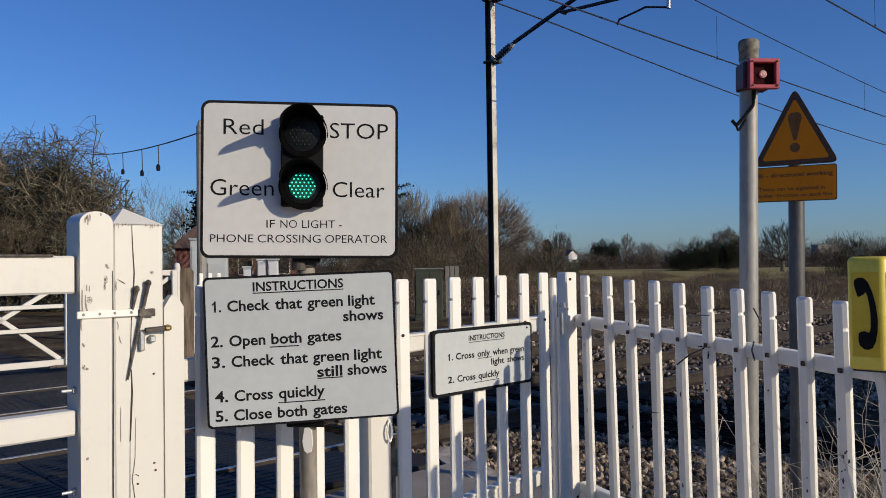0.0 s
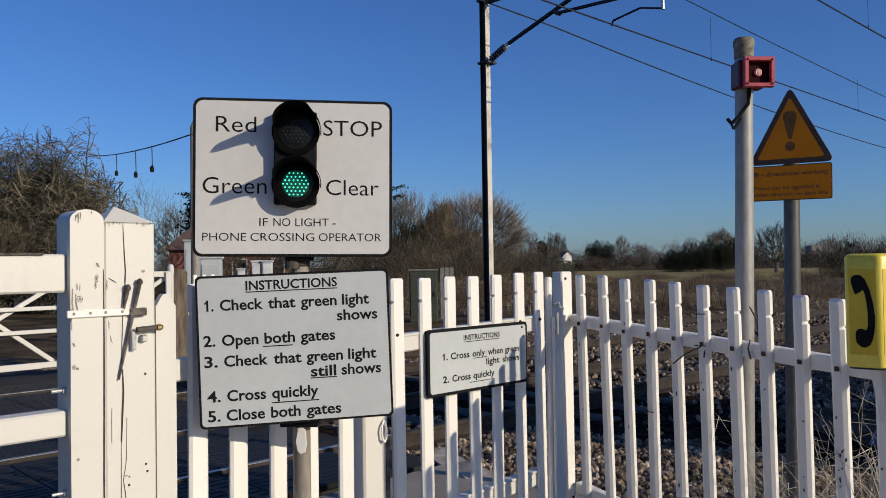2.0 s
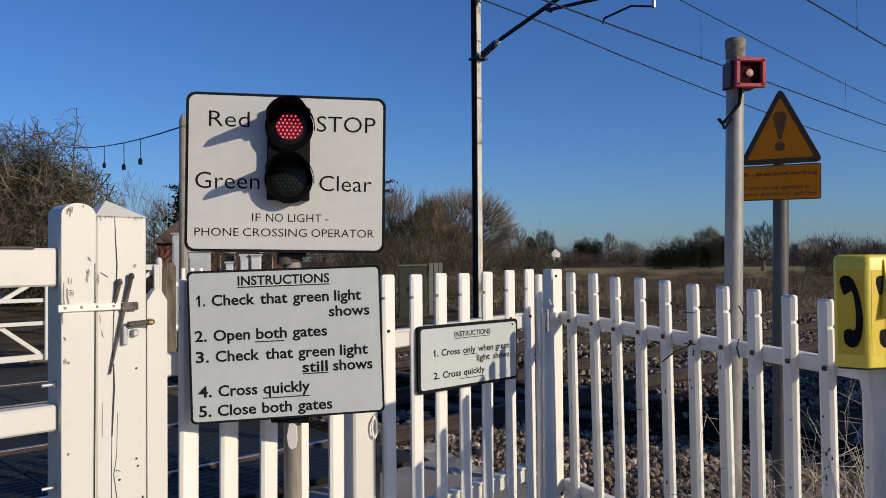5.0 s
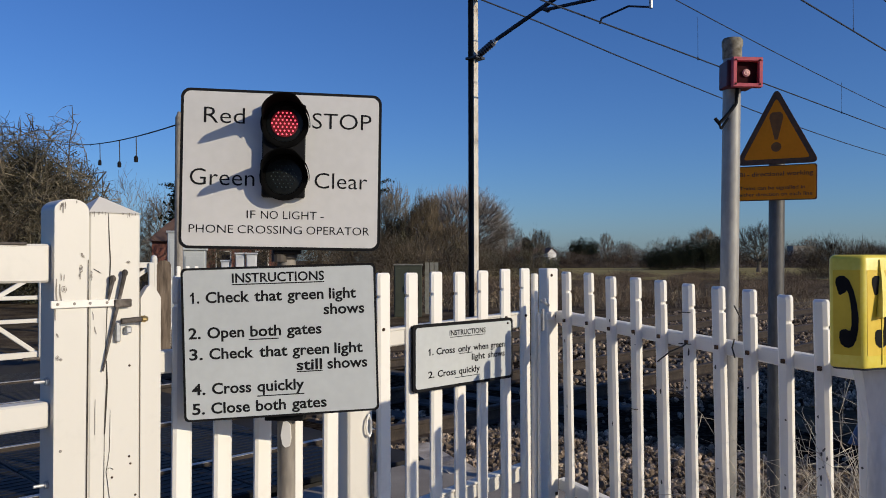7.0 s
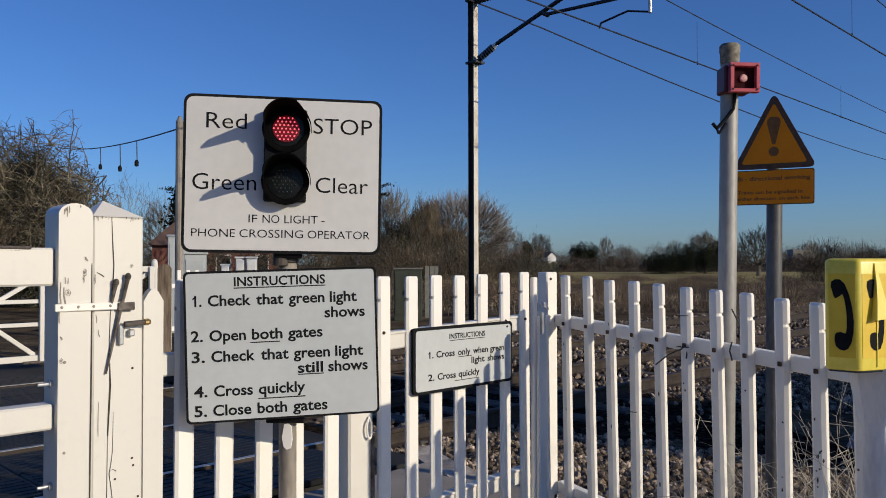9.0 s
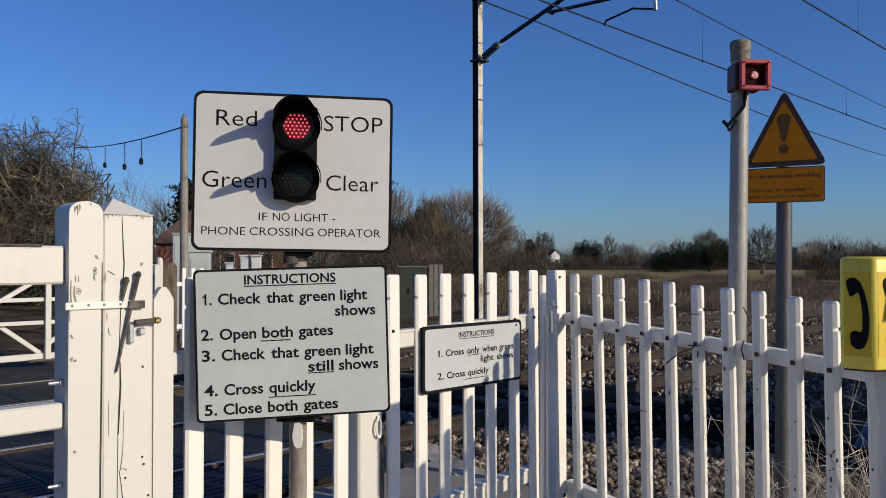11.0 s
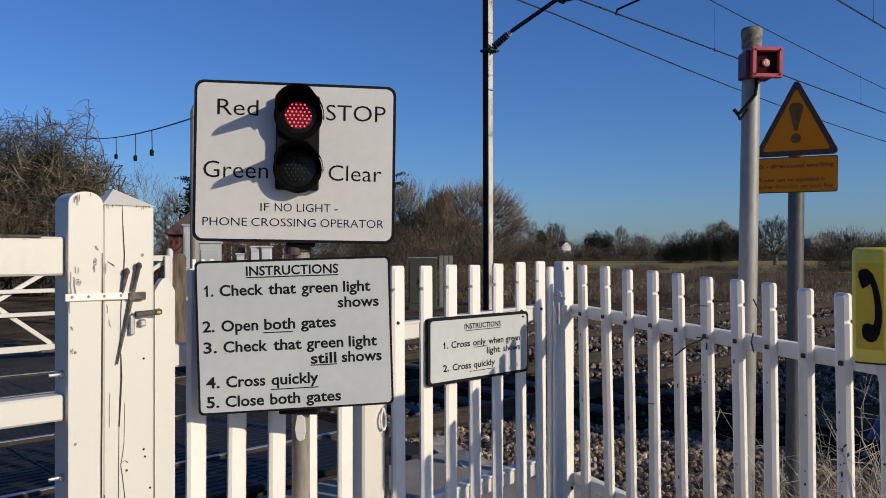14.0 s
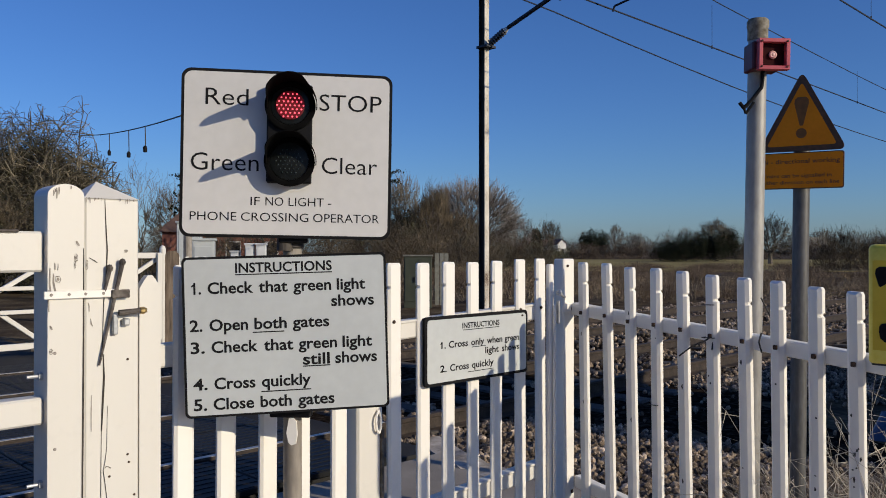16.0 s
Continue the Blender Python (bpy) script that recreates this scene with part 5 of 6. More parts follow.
for z in (0.4, 1.1):
    bm = BM()
    box(bm, (0.40, 0.03, z), (0.8, 0.045, 0.07))
    part("rail", bm, M_PALE, fence3)

# cabinets
def cabinet(label, m, w, d, h, mat, lid=0.05, lid_mat=None):
    c = thing("trackside_cabinet", label, "cabinet", m, "trackside cabinets")
    bm = BM()
    box(bm, (0, 0, h / 2 - 0.05), (w, d, h + 0.1), bev=0.012)
    part("body", bm, mat, c)
    bm = BM()
    box(bm, (0, 0, h + lid / 2), (w + 0.06, d + 0.06, lid), bev=0.01)
    part("lid", bm, lid_mat or mat, c)
    for x in ((-w / 4, w / 4) if w > 0.7 else (0,)):
        bm = BM()
        box(bm, (x, -d / 2 - 0.008, h * 0.5), (w / (2.3 if w > 0.7 else 1.2), 0.014, h * 0.86), bev=0.004)
        dr = part("door", bm, mat, c)
        bm = BM()
        box(bm, (x + w * 0.12, -d / 2 - 0.03, h * 0.52), (0.03, 0.03, 0.14))
        part("handle", bm, M_LAMP_BLACK, dr)
    return c


cabinet("tall light grey location cabinet beside the far track", pose(-6.72, 18.0, 0, 0, 0, 15), 0.52, 0.45, 2.08, M_CABINET)
cabinet("low light grey cabinet beside the far track", pose(-5.73, 16.2, 0, 0, 0, 15), 0.42, 0.40, 1.66, M_CABINET)
cabinet("small white cabinet beyond the crossing", pose(-7.61, 24, 0, 0, 0, 10), 0.22, 0.3, 1.42, M_CABINET_W)
cabinet("small white cabinet beyond the crossing", pose(-7.15, 24, 0, 0, 0, 10), 0.25, 0.3, 1.64, M_CABINET_W)
cabinet("small white cabinet beyond the crossing", pose(-6.80, 24, 0, 0, 0, 10), 0.29, 0.3, 1.64, M_CABINET_W)
cabinet("dull green equipment cabinet in the scrub", pose(-1.85, 22.0, 0, 0, 0, 5), 0.76, 0.5, 1.31, M_GREENBOX, 0.04, M_PALLET)
pal = thing("plank_screen", "grey upright timber panel standing in the scrub", "screen", pose(-1.2, 22.0, 0, 0, 0, 5))
for i in range(3):
    bm = BM()
    box(bm, (-0.13 + 0.13 * i, 0, 0.68), (0.11, 0.03, 1.42), bev=0.004)
    part("board", bm, M_PALLET, pal)
bm = BM()
for z in (0.4, 1.1):
    box(bm, (0, 0.03, z), (0.40, 0.03, 0.08))
part("batten", bm, M_PALLET, pal)

# poles with a line of hanging lamps
for x, y, h, r in ((-5.69, 15.2, 4.34, 0.085),):
    bm = BM()
    tube(bm, (0, 0, -0.2), (0, 0, h - 0.12), r, r * 0.85, 12)
    tube(bm, (0, 0, h - 0.12), (0, 0, h), r * 0.85, r * 0.3, 12)
    solo("timber_pole", bm, M_POLE_OLD, "weathered timber pole carrying a slack cable", "pole", pose(x, y, 0, 0, 0, 0), "cable poles")
a, b = Vector((-5.7, 15.2, 4.10)), Vector((-16.0, 29.8, 5.95))
pts = [a.lerp(b, t / 24) - Vector((0, 0, 4 * 0.20 * (t / 24) * (1 - t / 24))) for t in range(25)]
bm = BM()
path_tube(bm, pts, 0.014, 6)
solo("slack_cable", bm, M_TWINE, "slack dark cable strung from a timber pole into a thorn tree", "cable")
for t, drop in ((0.215, 0.46), (0.326, 0.55), (0.485, 0.48)):
    p = a.lerp(b, t) - Vector((0, 0, 4 * 0.20 * t * (1 - t)))
    lampd = thing("hanging_lamp", "small dark lamp hanging from the slack cable", "lamp", Matrix.Translation(p + Vector((0, 0, 0.012))), "hanging lamps")
    bm = BM()
    tube(bm, (0, 0, 0), (0.01, 0, -drop), 0.012, seg=5)
    part("flex", bm, M_TWINE, lampd)
    bm = BM()
    lathe(bm, [(0, -drop - 0.16), (0.045, -drop - 0.15), (0.05, -drop - 0.05), (0.025, -drop), (0, -drop)], 10)
    part("bulb", bm, M_LAMP_BLACK, lampd)

# brick house among the trees
hs = thing("brick_house", "red brick house with a brown tiled roof among trees", "house", pose(-16.2, 50, 0, 0, 0, 12))
bm = BM()
box(bm, (0, 0, 1.3), (7.4, 6.0, 2.8))
part("wall", bm, M_BRICK, hs)
bm = BM()
ro = [(-4.0, -3.3, 2.6), (4.0, -3.3, 2.6), (4.0, 3.3, 2.6), (-4.0, 3.3, 2.6), (-0.6, 0, 6.1), (2.4, 0, 6.1)]
vs = [bm.verts.new(p) for p in ro]
for f in ((0, 1, 5, 4), (1, 2, 5), (2, 3, 4, 5), (3, 0, 4), (3, 2, 1, 0)):
    bm.faces.new([vs[i] for i in f])
part("roof", bm, M_ROOF, hs)
for x in (-2.2, 0.4, 2.6):
    bm = BM()
    box(bm, (x, -3.01, 1.5), (0.9, 0.06, 1.1))
    w_ = part("window", bm, M_HOUSE_W, hs)
    bm = BM()
    box(bm, (x, -3.045, 1.5), (0.76, 0.02, 0.96))
    part("pane", bm, M_GLASS_DK, w_)

# pale houses far off
for x, y, w, h, rz, white in ((14.0, 164, 1.9, 3.0, 20, True), (12.4, 166, 2.8, 2.6, 80, True), (8.3, 167, 3.6, 2.7, -20, False)):
    fh = thing("far_house", "small pale house with a brown gabled roof far off", "house", pose(x, y, 0, 0, 0, rz), "far houses")
    bm = BM()
    box(bm, (0, 0, h / 2 - 0.3), (w, 4, h + 0.6))
    g_top = h + w * 0.42
    vs = [bm.verts.new(p) for p in ((-w / 2, -2, h - 0.02), (w / 2, -2, h - 0.02), (0, -2, g_top), (-w / 2, 2, h - 0.02), (w / 2, 2, h - 0.02), (0, 2, g_top))]
    bm.faces.new((vs[0], vs[1], vs[2]))
    bm.faces.new((vs[4], vs[3], vs[5]))
    part("wall", bm, M_HOUSE_W if white else M_BRICK, fh)
    bm = BM()
    for s in (-1, 1):
        q = [(s * (w / 2 + 0.2), -2.2, h - 0.20), (s * (w / 2 + 0.2), 2.2, h - 0.20), (0, 2.2, g_top + 0.04), (0, -2.2, g_top + 0.04)]
        lo = [bm.verts.new(p) for p in q]
        hi = [bm.verts.new((p[0], p[1], p[2] + 0.12)) for p in q]
        bm.faces.new(lo)
        bm.faces.new(hi[::-1])
        for i in range(4):
            bm.faces.new((lo[i], hi[i], hi[(i + 1) % 4], lo[(i + 1) % 4]))
    part("roof", bm, M_ROOF, fh)
    bm = BM()
    box(bm, (w * 0.12, -2.02, h * 0.55), (0.5, 0.05, 0.6))
    part("window", bm, M_GLASS_DK, fh)
shed = solo("far_shed", sheet(0, 1, 0, 1, 0, 1), M_GREY_FAR, "long pale grey shed far behind the hedge", "shed", pose(73.2, 190, 4.7) @ Matrix.Diagonal((5.0, 4, 4.8, 1)))


# ---- trees ----
def fan_tree(label, x, y, h, wide, seed, mat, tips=1500, low=0.1, fork=0.2, r=None, wig=0.10, ivy=0, leaf=0.05, thin=0.010, lumpy=0.30):
    """A leafless tree: limbs fan out from a fork and divide three times towards a domed, uneven crown."""
    rng = np.random.RandomState(seed)
    tr = thing("tree", label, "tree", pose(x, y, -0.1, 0, 0, rng.uniform(0, 360)), "bare trees")
    r = r or h * 0.024
    g = Geo()
    base = np.array([0.0, 0.0, h * fork])
    g.cone((0, 0, 0), (0, 0, h * fork * 0.5), r * 1.3, r * 1.05, 8)
    g.cone((0, 0, h * fork * 0.5), tuple(base), r * 1.05, r * 0.9, 8)
    part("trunk", g.mesh("trunk", M_BARK), None, tr)
    mid, rad = np.array([0.0, 0.0, h * (1 + low) / 2]), np.array([wide, wide, h * (1 - low) / 2])
    g = Geo()
    prev_p, prev_d = base[None, :], np.array([[0.0, 0.0, 1.0]])
    for level, (count, reach) in enumerate(((9, 0.34), (48, 0.62), (max(60, tips // 7), 0.86), (tips, 1.0))):
        d = rng.normal(size=(count * 2, 3))
        d /= np.linalg.norm(d, axis=1)[:, None]
        d = d[d[:, 2] > (-0.15 if level == 0 else -0.75)][:count]
        k = np.array([0.86 + lumpy * noise.noise((q[0] * 1.9 + seed, q[1] * 1.9, q[2] * 1.9)) for q in d])
        k = k * rng.uniform(0.80, 1.06, len(d)) if level == 3 else k
        surf = mid + d * rad * k[:, None]
        p = base + (surf - base) * reach * rng.uniform(0.88, 1.05, (len(d), 1))
        ra, rb = r * (0.60, 0.30, 0.12, 0.05)[level], r * (0.30, 0.12, 0.05, 0.012)[level]
        ra, rb = max(ra, thin), max(rb, thin * 0.6)
        pts, dirs, tip_p = [], [], []
        for i, q in enumerate(p):
            back = base + (q - base) * rng.uniform(0.72, 0.95)
            j = int(np.argmin(((prev_p - back) ** 2).sum(1)))
            a, da = prev_p[j], prev_d[j]
            length = np.linalg.norm(q - a)
            ctrl = a + da * length * 0.40
            steps = (6, 5, 4, 3)[level]
            last = a
            for n in range(1, steps + 1):
                t = n / steps
                c = (1 - t) ** 2 * a + 2 * t * (1 - t) * ctrl + t * t * q + rng.normal(size=3) * (wig * length / steps * (0.9 if n < steps else 0.4))
                g.cone(last, c, ra + (rb - ra) * (n - 1) / steps, ra + (rb - ra) * t, (6, 5, 3, 3)[level])
                v = c - last
                pts.append(c if n == steps else (c + last) / 2)
                dirs.append(v / (np.linalg.norm(v) + 1e-9))
                last = c
            tip_p.append(last)
        prev_p, prev_d = np.array(pts), np.array(dirs)
    tip_p = np.array(tip_p)
    part("crown", g.mesh("crown", mat), None, tr)
    if ivy:
        lf = Geo()
        lr = random.Random(seed)
        while len(lf.f) < ivy:
            c = Vector(tip_p[lr.randrange(len(tip_p))])
            c = c * lr.uniform(0.45, 0.98) + Vector((lr.gauss(0, 0.12), lr.gauss(0, 0.12), lr.gauss(0, 0.12)))
            if noise.noise((c.x * 1.0 + seed, c.y * 1.0, c.z * 1.0)) > 0.02 and c.z > 0:
                lf.leaf(c, lr.uniform(0.5, 1.1) * leaf, lr)
        part("ivy", lf.mesh("ivy", M_IVY), None, tr, "dark green ivy leaves")
    return tr


def thorn_tree(label, x, y, h, wide, seed, stems=42, ivy=9000, leaf=0.05):
    """A hawthorn: arching, curling branches that fork twice within an uneven dome, hung with ivy."""
    rng = random.Random(seed)
    tr = thing("tree", label, "tree", pose(x, y, -0.1, 0, 0, rng.uniform(0, 360)), "bare trees")
    g, tips = Geo(), []
    g.cone((0, 0, 0), (0, 0, h * 0.12), 0.16, 0.13, 8)
    part("trunk", g.mesh("trunk", M_BARK), None, tr)
    g = Geo()

    def inside(p):
        u = Vector((p.x / wide, p.y / wide, (p.z - h * 0.46) / (h * 0.54)))
        return u.length < 0.90 + 0.32 * noise.noise((u.x * 1.7 + seed, u.y * 1.7, u.z * 1.7))

    def branch(p, d, length, steps, r0, r1, curl, level):
        turn = Vector((rng.gauss(0, 1), rng.gauss(0, 1), rng.gauss(0, 0.6))).normalized() * curl
        for k in range(steps):
            d = (d + turn * 0.5 + Vector((rng.gauss(0, curl), rng.gauss(0, curl), rng.gauss(0, curl) - 0.04 * level))).normalized()
            q = p + d * length / steps
            if q.z < 0.1 or not inside(q):
                tips.append(p)
                return
            g.cone(p, q, r0 + (r1 - r0) * k / steps, r0 + (r1 - r0) * (k + 1) / steps, 5 if level == 0 else 3)
            p = q
            if level < 2 and k >= (2 if level == 0 else 1):
                for n in range(2):
                    side = (d * 0.5 + Vector((rng.gauss(0, 0.7), rng.gauss(0, 0.7), rng.gauss(0.05, 0.5)))).normalized()
                    branch(p, side, length * rng.uniform(0.30, 0.50), 6 if level == 0 else 4, max(r1, r0 * 0.45), r1 * 0.6, curl * 1.3, level + 1)
        tips.append(p)

    for i in range(stems):
        az, up = rng.uniform(0, 2 * math.pi), rng.uniform(0.15, 1.3)
        d = Vector((math.cos(az), math.sin(az), up)).normalized()
        branch(Vector((0, 0, h * rng.uniform(0.05, 0.3))), d, h * rng.uniform(0.6, 1.0), 9, 0.050, 0.020, 0.15, 0)
    part("crown", g.mesh("crown", M_HAW), None, tr)
    lf = Geo()
    while len(lf.f) < ivy:
        c = tips[rng.randrange(len(tips))] * rng.uniform(0.7, 1.0) + Vector((rng.gauss(0, 0.10), rng.gauss(0, 0.10), rng.gauss(0, 0.10)))
        if noise.noise((c.x * 1.1 + seed, c.y * 1.1, c.z * 1.1)) > 0.0 and c.z > 0:
            lf.leaf(c, rng.uniform(0.5, 1.1) * leaf, rng)
    part("ivy", lf.mesh("ivy", M_IVY), None, tr, "dark green ivy leaves")
    return tr


# tangled thorn trees by the near poles
thorn_tree("tangled hawthorn tree overgrown with ivy", -19.4, 31, 7.6, 3.5, 11, 170, 12000, 0.036)
thorn_tree("tangled hawthorn tree overgrown with ivy", -16.8, 30.5, 7.9, 2.6, 12, 170, 11000, 0.036)
thorn_tree("small tangled hawthorn with a little ivy", -15.9, 29.5, 5.0, 1.8, 13, 100, 4000, 0.034)
fan_tree("low bushy thorn tree with brown twigs", -17.9, 28, 3.9, 2.3, 14, M_TWIG_BR, 1600, 0.0, 0.06, wig=0.40, ivy=9000, leaf=0.038, thin=0.010)
fan_tree("thin bare sapling beside the thorn trees", -13.2, 30, 5.6, 1.1, 18, M_TWIG_GREY, 260, 0.1, 0.25, r=0.05, wig=0.2, thin=0.006)
fan_tree("thin bare sapling beside the thorn trees", -14.5, 30.5, 4.6, 0.9, 19, M_TWIG_GREY, 300, 0.1, 0.2, r=0.04, wig=0.25, thin=0.006)
fan_tree("thin bare tree beside the brick house", -15.2, 44, 5.6, 1.7, 15, M_TWIG, 700, 0.1, 0.2, thin=0.009)
fan_tree("sparse bare tree behind the brick house", -25.8, 64, 8.0, 2.4, 17, M_TWIG, 700, 0.1, 0.2)
fan_tree("thin bare tree beside the brick house", -12.9, 46, 5.2, 1.8, 16, M_TWIG, 700, 0.1, 0.2, thin=0.009)
# trees behind the sign boards
fan_tree("bare tree with ivy at the edge of the wood", -11.5, 72, 8.8, 3.2, 21, M_TWIG, 1500, 0.0, 0.15, ivy=9000, leaf=0.09, thin=0.013)
fan_tree("pale grey ash tree with ivy at the edge of the wood", -9.0, 80, 9.9, 3.0, 22, M_TWIG_GREY, 2200, 0.0, 0.15, thin=0.018, wig=0.2, ivy=4500, leaf=0.085)
fan_tree("bushy tree with olive-green ivy at the edge of the wood", -7.4, 71, 6.0, 2.3, 28, M_TWIG_BR, 1500, 0.0, 0.12, ivy=9000, leaf=0.085, thin=0.013, wig=0.25)
fan_tree("brown bare tree at the edge of the wood", -5.1, 75, 8.2, 2.5, 23, M_TWIG_BR, 3600, 0.0, 0.12, thin=0.014)
fan_tree("brown bare tree at the edge of the wood", -2.6, 76, 5.8, 2.3, 24, M_TWIG_BR, 2600, 0.0, 0.12, thin=0.014)
fan_tree("broad round-crowned bare oak with fanned limbs", -2.7, 122, 13.9, 9.2, 25, M_OAK, 6500, 0.02, 0.10, r=0.46, thin=0.022, wig=0.10, lumpy=0.10)
fan_tree("bare oak beside a broader one", 4.4, 132, 8.6, 3.6, 26, M_OAK, 1600, 0.1, 0.16, thin=0.018)
fan_tree("bare oak behind brown bushes", -9.2, 128, 12.0, 4.2, 27, M_OAK, 1800, 0.1, 0.16, thin=0.018)
for x, y, h, s in ((-20, 78, 8, 31), (-24, 74, 7.5, 32), (-16, 80, 8.5, 33), (-28, 70, 7, 34), (-34, 60, 8, 35), (-27, 46, 7, 36)):
    fan_tree("bare tree in the wood beyond the crossing", x, y, h * 1.1, h * 0.42, s, M_TWIG_BR, 900, 0.0, 0.15, ivy=1200, leaf=0.08, thin=0.013)
# trees across the field edge
fan_tree("round bare tree behind the dark hedge", 33.4, 120, 7.0, 3.5, 41, M_TWIG_BR, 2400, 0.0, 0.1, thin=0.016, ivy=1500, leaf=0.12)
fan_tree("round bare tree behind the dark hedge", 29.6, 122, 5.6, 2.8, 44, M_TWIG_BR, 1200, 0.0, 0.1, thin=0.016)
fan_tree("pale spreading bare tree at the field edge", 34.4, 100, 6.7, 3.2, 42, M_TWIG_GREY, 1300, 0.08, 0.14, r=0.26, thin=0.016, wig=0.2, ivy=500, leaf=0.10)
fan_tree("small round bare tree far off", 37.5, 240, 10.5, 2.6, 43, M_TWIG, 700, 0.2, 0.3, thin=0.03)
fan_tree("small round bare tree far off", 14.6, 190, 9.6, 3.0, 45, M_TWIG_BR, 1100, 0.2, 0.25, thin=0.024)


def thicket(name, label, mat, clumps, n, size, seed, twig=0.0, long=1.0):
    """Many small leaves or twigs gathered in clumps (x, y, z, rx, ry, rz)."""
    rng = random.Random(seed)
    g = Geo()
    n, size = int(n * 0.55), size * 1.22
    for cx, cy, cz, rx, ry, rz in clumps:
        for i in range(n):
            u = Vector((rng.gauss(0, 1), rng.gauss(0, 1), rng.gauss(0, 1))).normalized() * (rng.random() ** 0.4)
            k = 0.8 + 0.45 * noise.noise((u.x * 2.2 + cx, u.y * 2.2 + cy, u.z * 2.2))
            c = Vector((cx + u.x * rx * k, cy + u.y * ry * k, cz + u.z * rz * k))
            if c.z < -0.1:
                c.z = -0.1 - c.z
            if twig and rng.random() < twig:
                d = Vector((u.x, u.y, abs(u.z) + 0.6)).normalized()
                g.blade(c, c + d * size * long * rng.uniform(3, 7), size * 0.22, rng)
            else:
                g.leaf(c, size * rng.uniform(0.6, 1.3), rng)
    return solo(name, g.mesh(name, mat), mat, label, "hedge", kind="stuff")


# cedar with flat spreading boughs
cedar = thing("tree", "dark cedar with wide flat boughs behind the signs", "tree", pose(-15.3, 60, -0.1))
g = Geo()
g.cone((0, 0, 0), (0, 0, 8.0), 0.35, 0.08, 8)
part("trunk", g.mesh("trunk", M_BARK), None, cedar)
rng = random.Random(61)
g, lf = Geo(), Geo()
for k, (az, reach, zz) in enumerate([(0, 8.6, 7.55), (-3, 8.5, 6.75), (181, 8.6, 7.3)] + [(rng.uniform(0, 360), rng.uniform(3, 7), rng.uniform(4, 8)) for i in range(12)]):
    dv = Vector((math.cos(radians(az)), math.sin(radians(az)), 0))
    p0, p1 = Vector((0, 0, zz - 0.8)), dv * reach + Vector((0, 0, zz))
    g.cone(p0, p1, 0.09, 0.015, 5)
    for i in range(520):
        t = rng.uniform(0.3, 1.0)
        c = p0.lerp(p1, t) + Vector((rng.gauss(0, 0.25), rng.gauss(0, 0.35), rng.gauss(0, 0.07) + 0.12 * math.sin(t * 20)))
        lf.leaf(c, rng.uniform(0.05, 0.12), rng)
part("boughs", g.mesh("boughs", M_BARK), None, cedar)
part("crown", lf.mesh("crown", M_EVERGREEN), None, cedar)
rng = random.Random(9)
# Unseen hedge behind the camera, added to cut the sky's fill light.
thicket("sky_block_hedge", "tall dark unseen hedge added to block sky light from behind", M_EVERGREEN, [(-15 + i * 1.6, -10.5 + math.sin(i * 1.7), 2.4, 1.5, 1.2, 3.4) for i in range(11)] , 900, 0.30, 71)
thicket("evergreen_hedge", "dark evergreen hedge at the end of the field", M_EVERGREEN, [(25.0 + i * 0.8, 118 + rng.uniform(-1, 1), 1.3 + 0.09 * i + 0.2 * math.sin(i * 1.7), 1.7, 1.5, 1.85 + 0.07 * i) for i in range(14)], 9000, 0.048, 1)
thicket("evergreen_tree", "dark narrow evergreen far off", M_EVERGREEN, [(8.9, 150, 2.8, 1.7, 1.1, 2.6), (8.8, 150, 4.3, 1.3, 0.9, 1.7)], 4200, 0.10, 2)
thicket("evergreen_tree", "dark fir tree behind the brick house", M_EVERGREEN, [(-22.6, 60, 4.0, 1.8, 1.5, 3.8), (-22.6, 60, 6.4, 1.0, 1.0, 1.9)], 2600, 0.12, 3)
thicket("evergreen_bush", "dark ivy-covered bushes by the bare oak", M_IVY, [(1.2, 80, 1.2, 1.5, 1.2, 1.4), (4.4, 79, 1.1, 1.3, 1.2, 1.7), (6.0, 80, 1.1, 1.4, 1.2, 2.0), (7.4, 81, 0.7, 1.1, 1.0, 1.3), (-0.6, 78, 1.2, 1.2, 1, 1.5)], 3800, 0.06, 4)
thicket("evergreen_bush", "dark evergreen clump far across the field", M_EVERGREEN, [(24.5 + i * 1.5, 206, 3.4 + 0.5 * math.sin(i * 2.1), 2.0, 2, 4.6 - 0.5 * abs(i - 2)) for i in range(4)], 7000, 0.10, 5)
thicket("far_woodland", "hazy brown and grey woodland along the horizon", M_FARTREE, [(-40 + i * 4.5, 300 + 30 * math.sin(i * 0.9), 3.6 + 0.8 * math.sin(i * 1.9), 4.8, 5, 5.2 + 1.0 * math.sin(i * 2.7)) for i in range(64)], 2300, 0.22, 6, 0.6, 0.8)
thicket("far_woodland", "brown woodland edge behind the field", M_FARWOOD, [(4 + i * 2.6, 172 + 5 * math.sin(i * 1.3), 1.3 + 0.5 * math.sin(i * 2.3), 2.6, 2.5, 1.9 + 0.6 * math.sin(i * 1.1)) for i in range(48)], 2800, 0.12, 7, 0.6, 0.8)
thicket("low_scrub", "dull brown weeds along the near edge of the field", M_SCRUB, [(6 + i * 1.7, 67 + 6 * math.sin(i * 1.7), 0.0, 2.2, 3.0, 0.42 + 0.2 * math.sin(i * 2.1)) for i in range(36)], 2200, 0.045, 33, 0.75, 1.2)
thicket("low_scrub", "rough brown weeds between the railway and the field", M_SCRUB, [(-4 + i * 1.5, 50 + 5 * math.sin(i * 2.3), 0.0, 2.0, 3.2, 0.34 + 0.12 * math.sin(i * 1.9)) for i in range(44)], 1900, 0.04, 53, 0.8, 1.3)
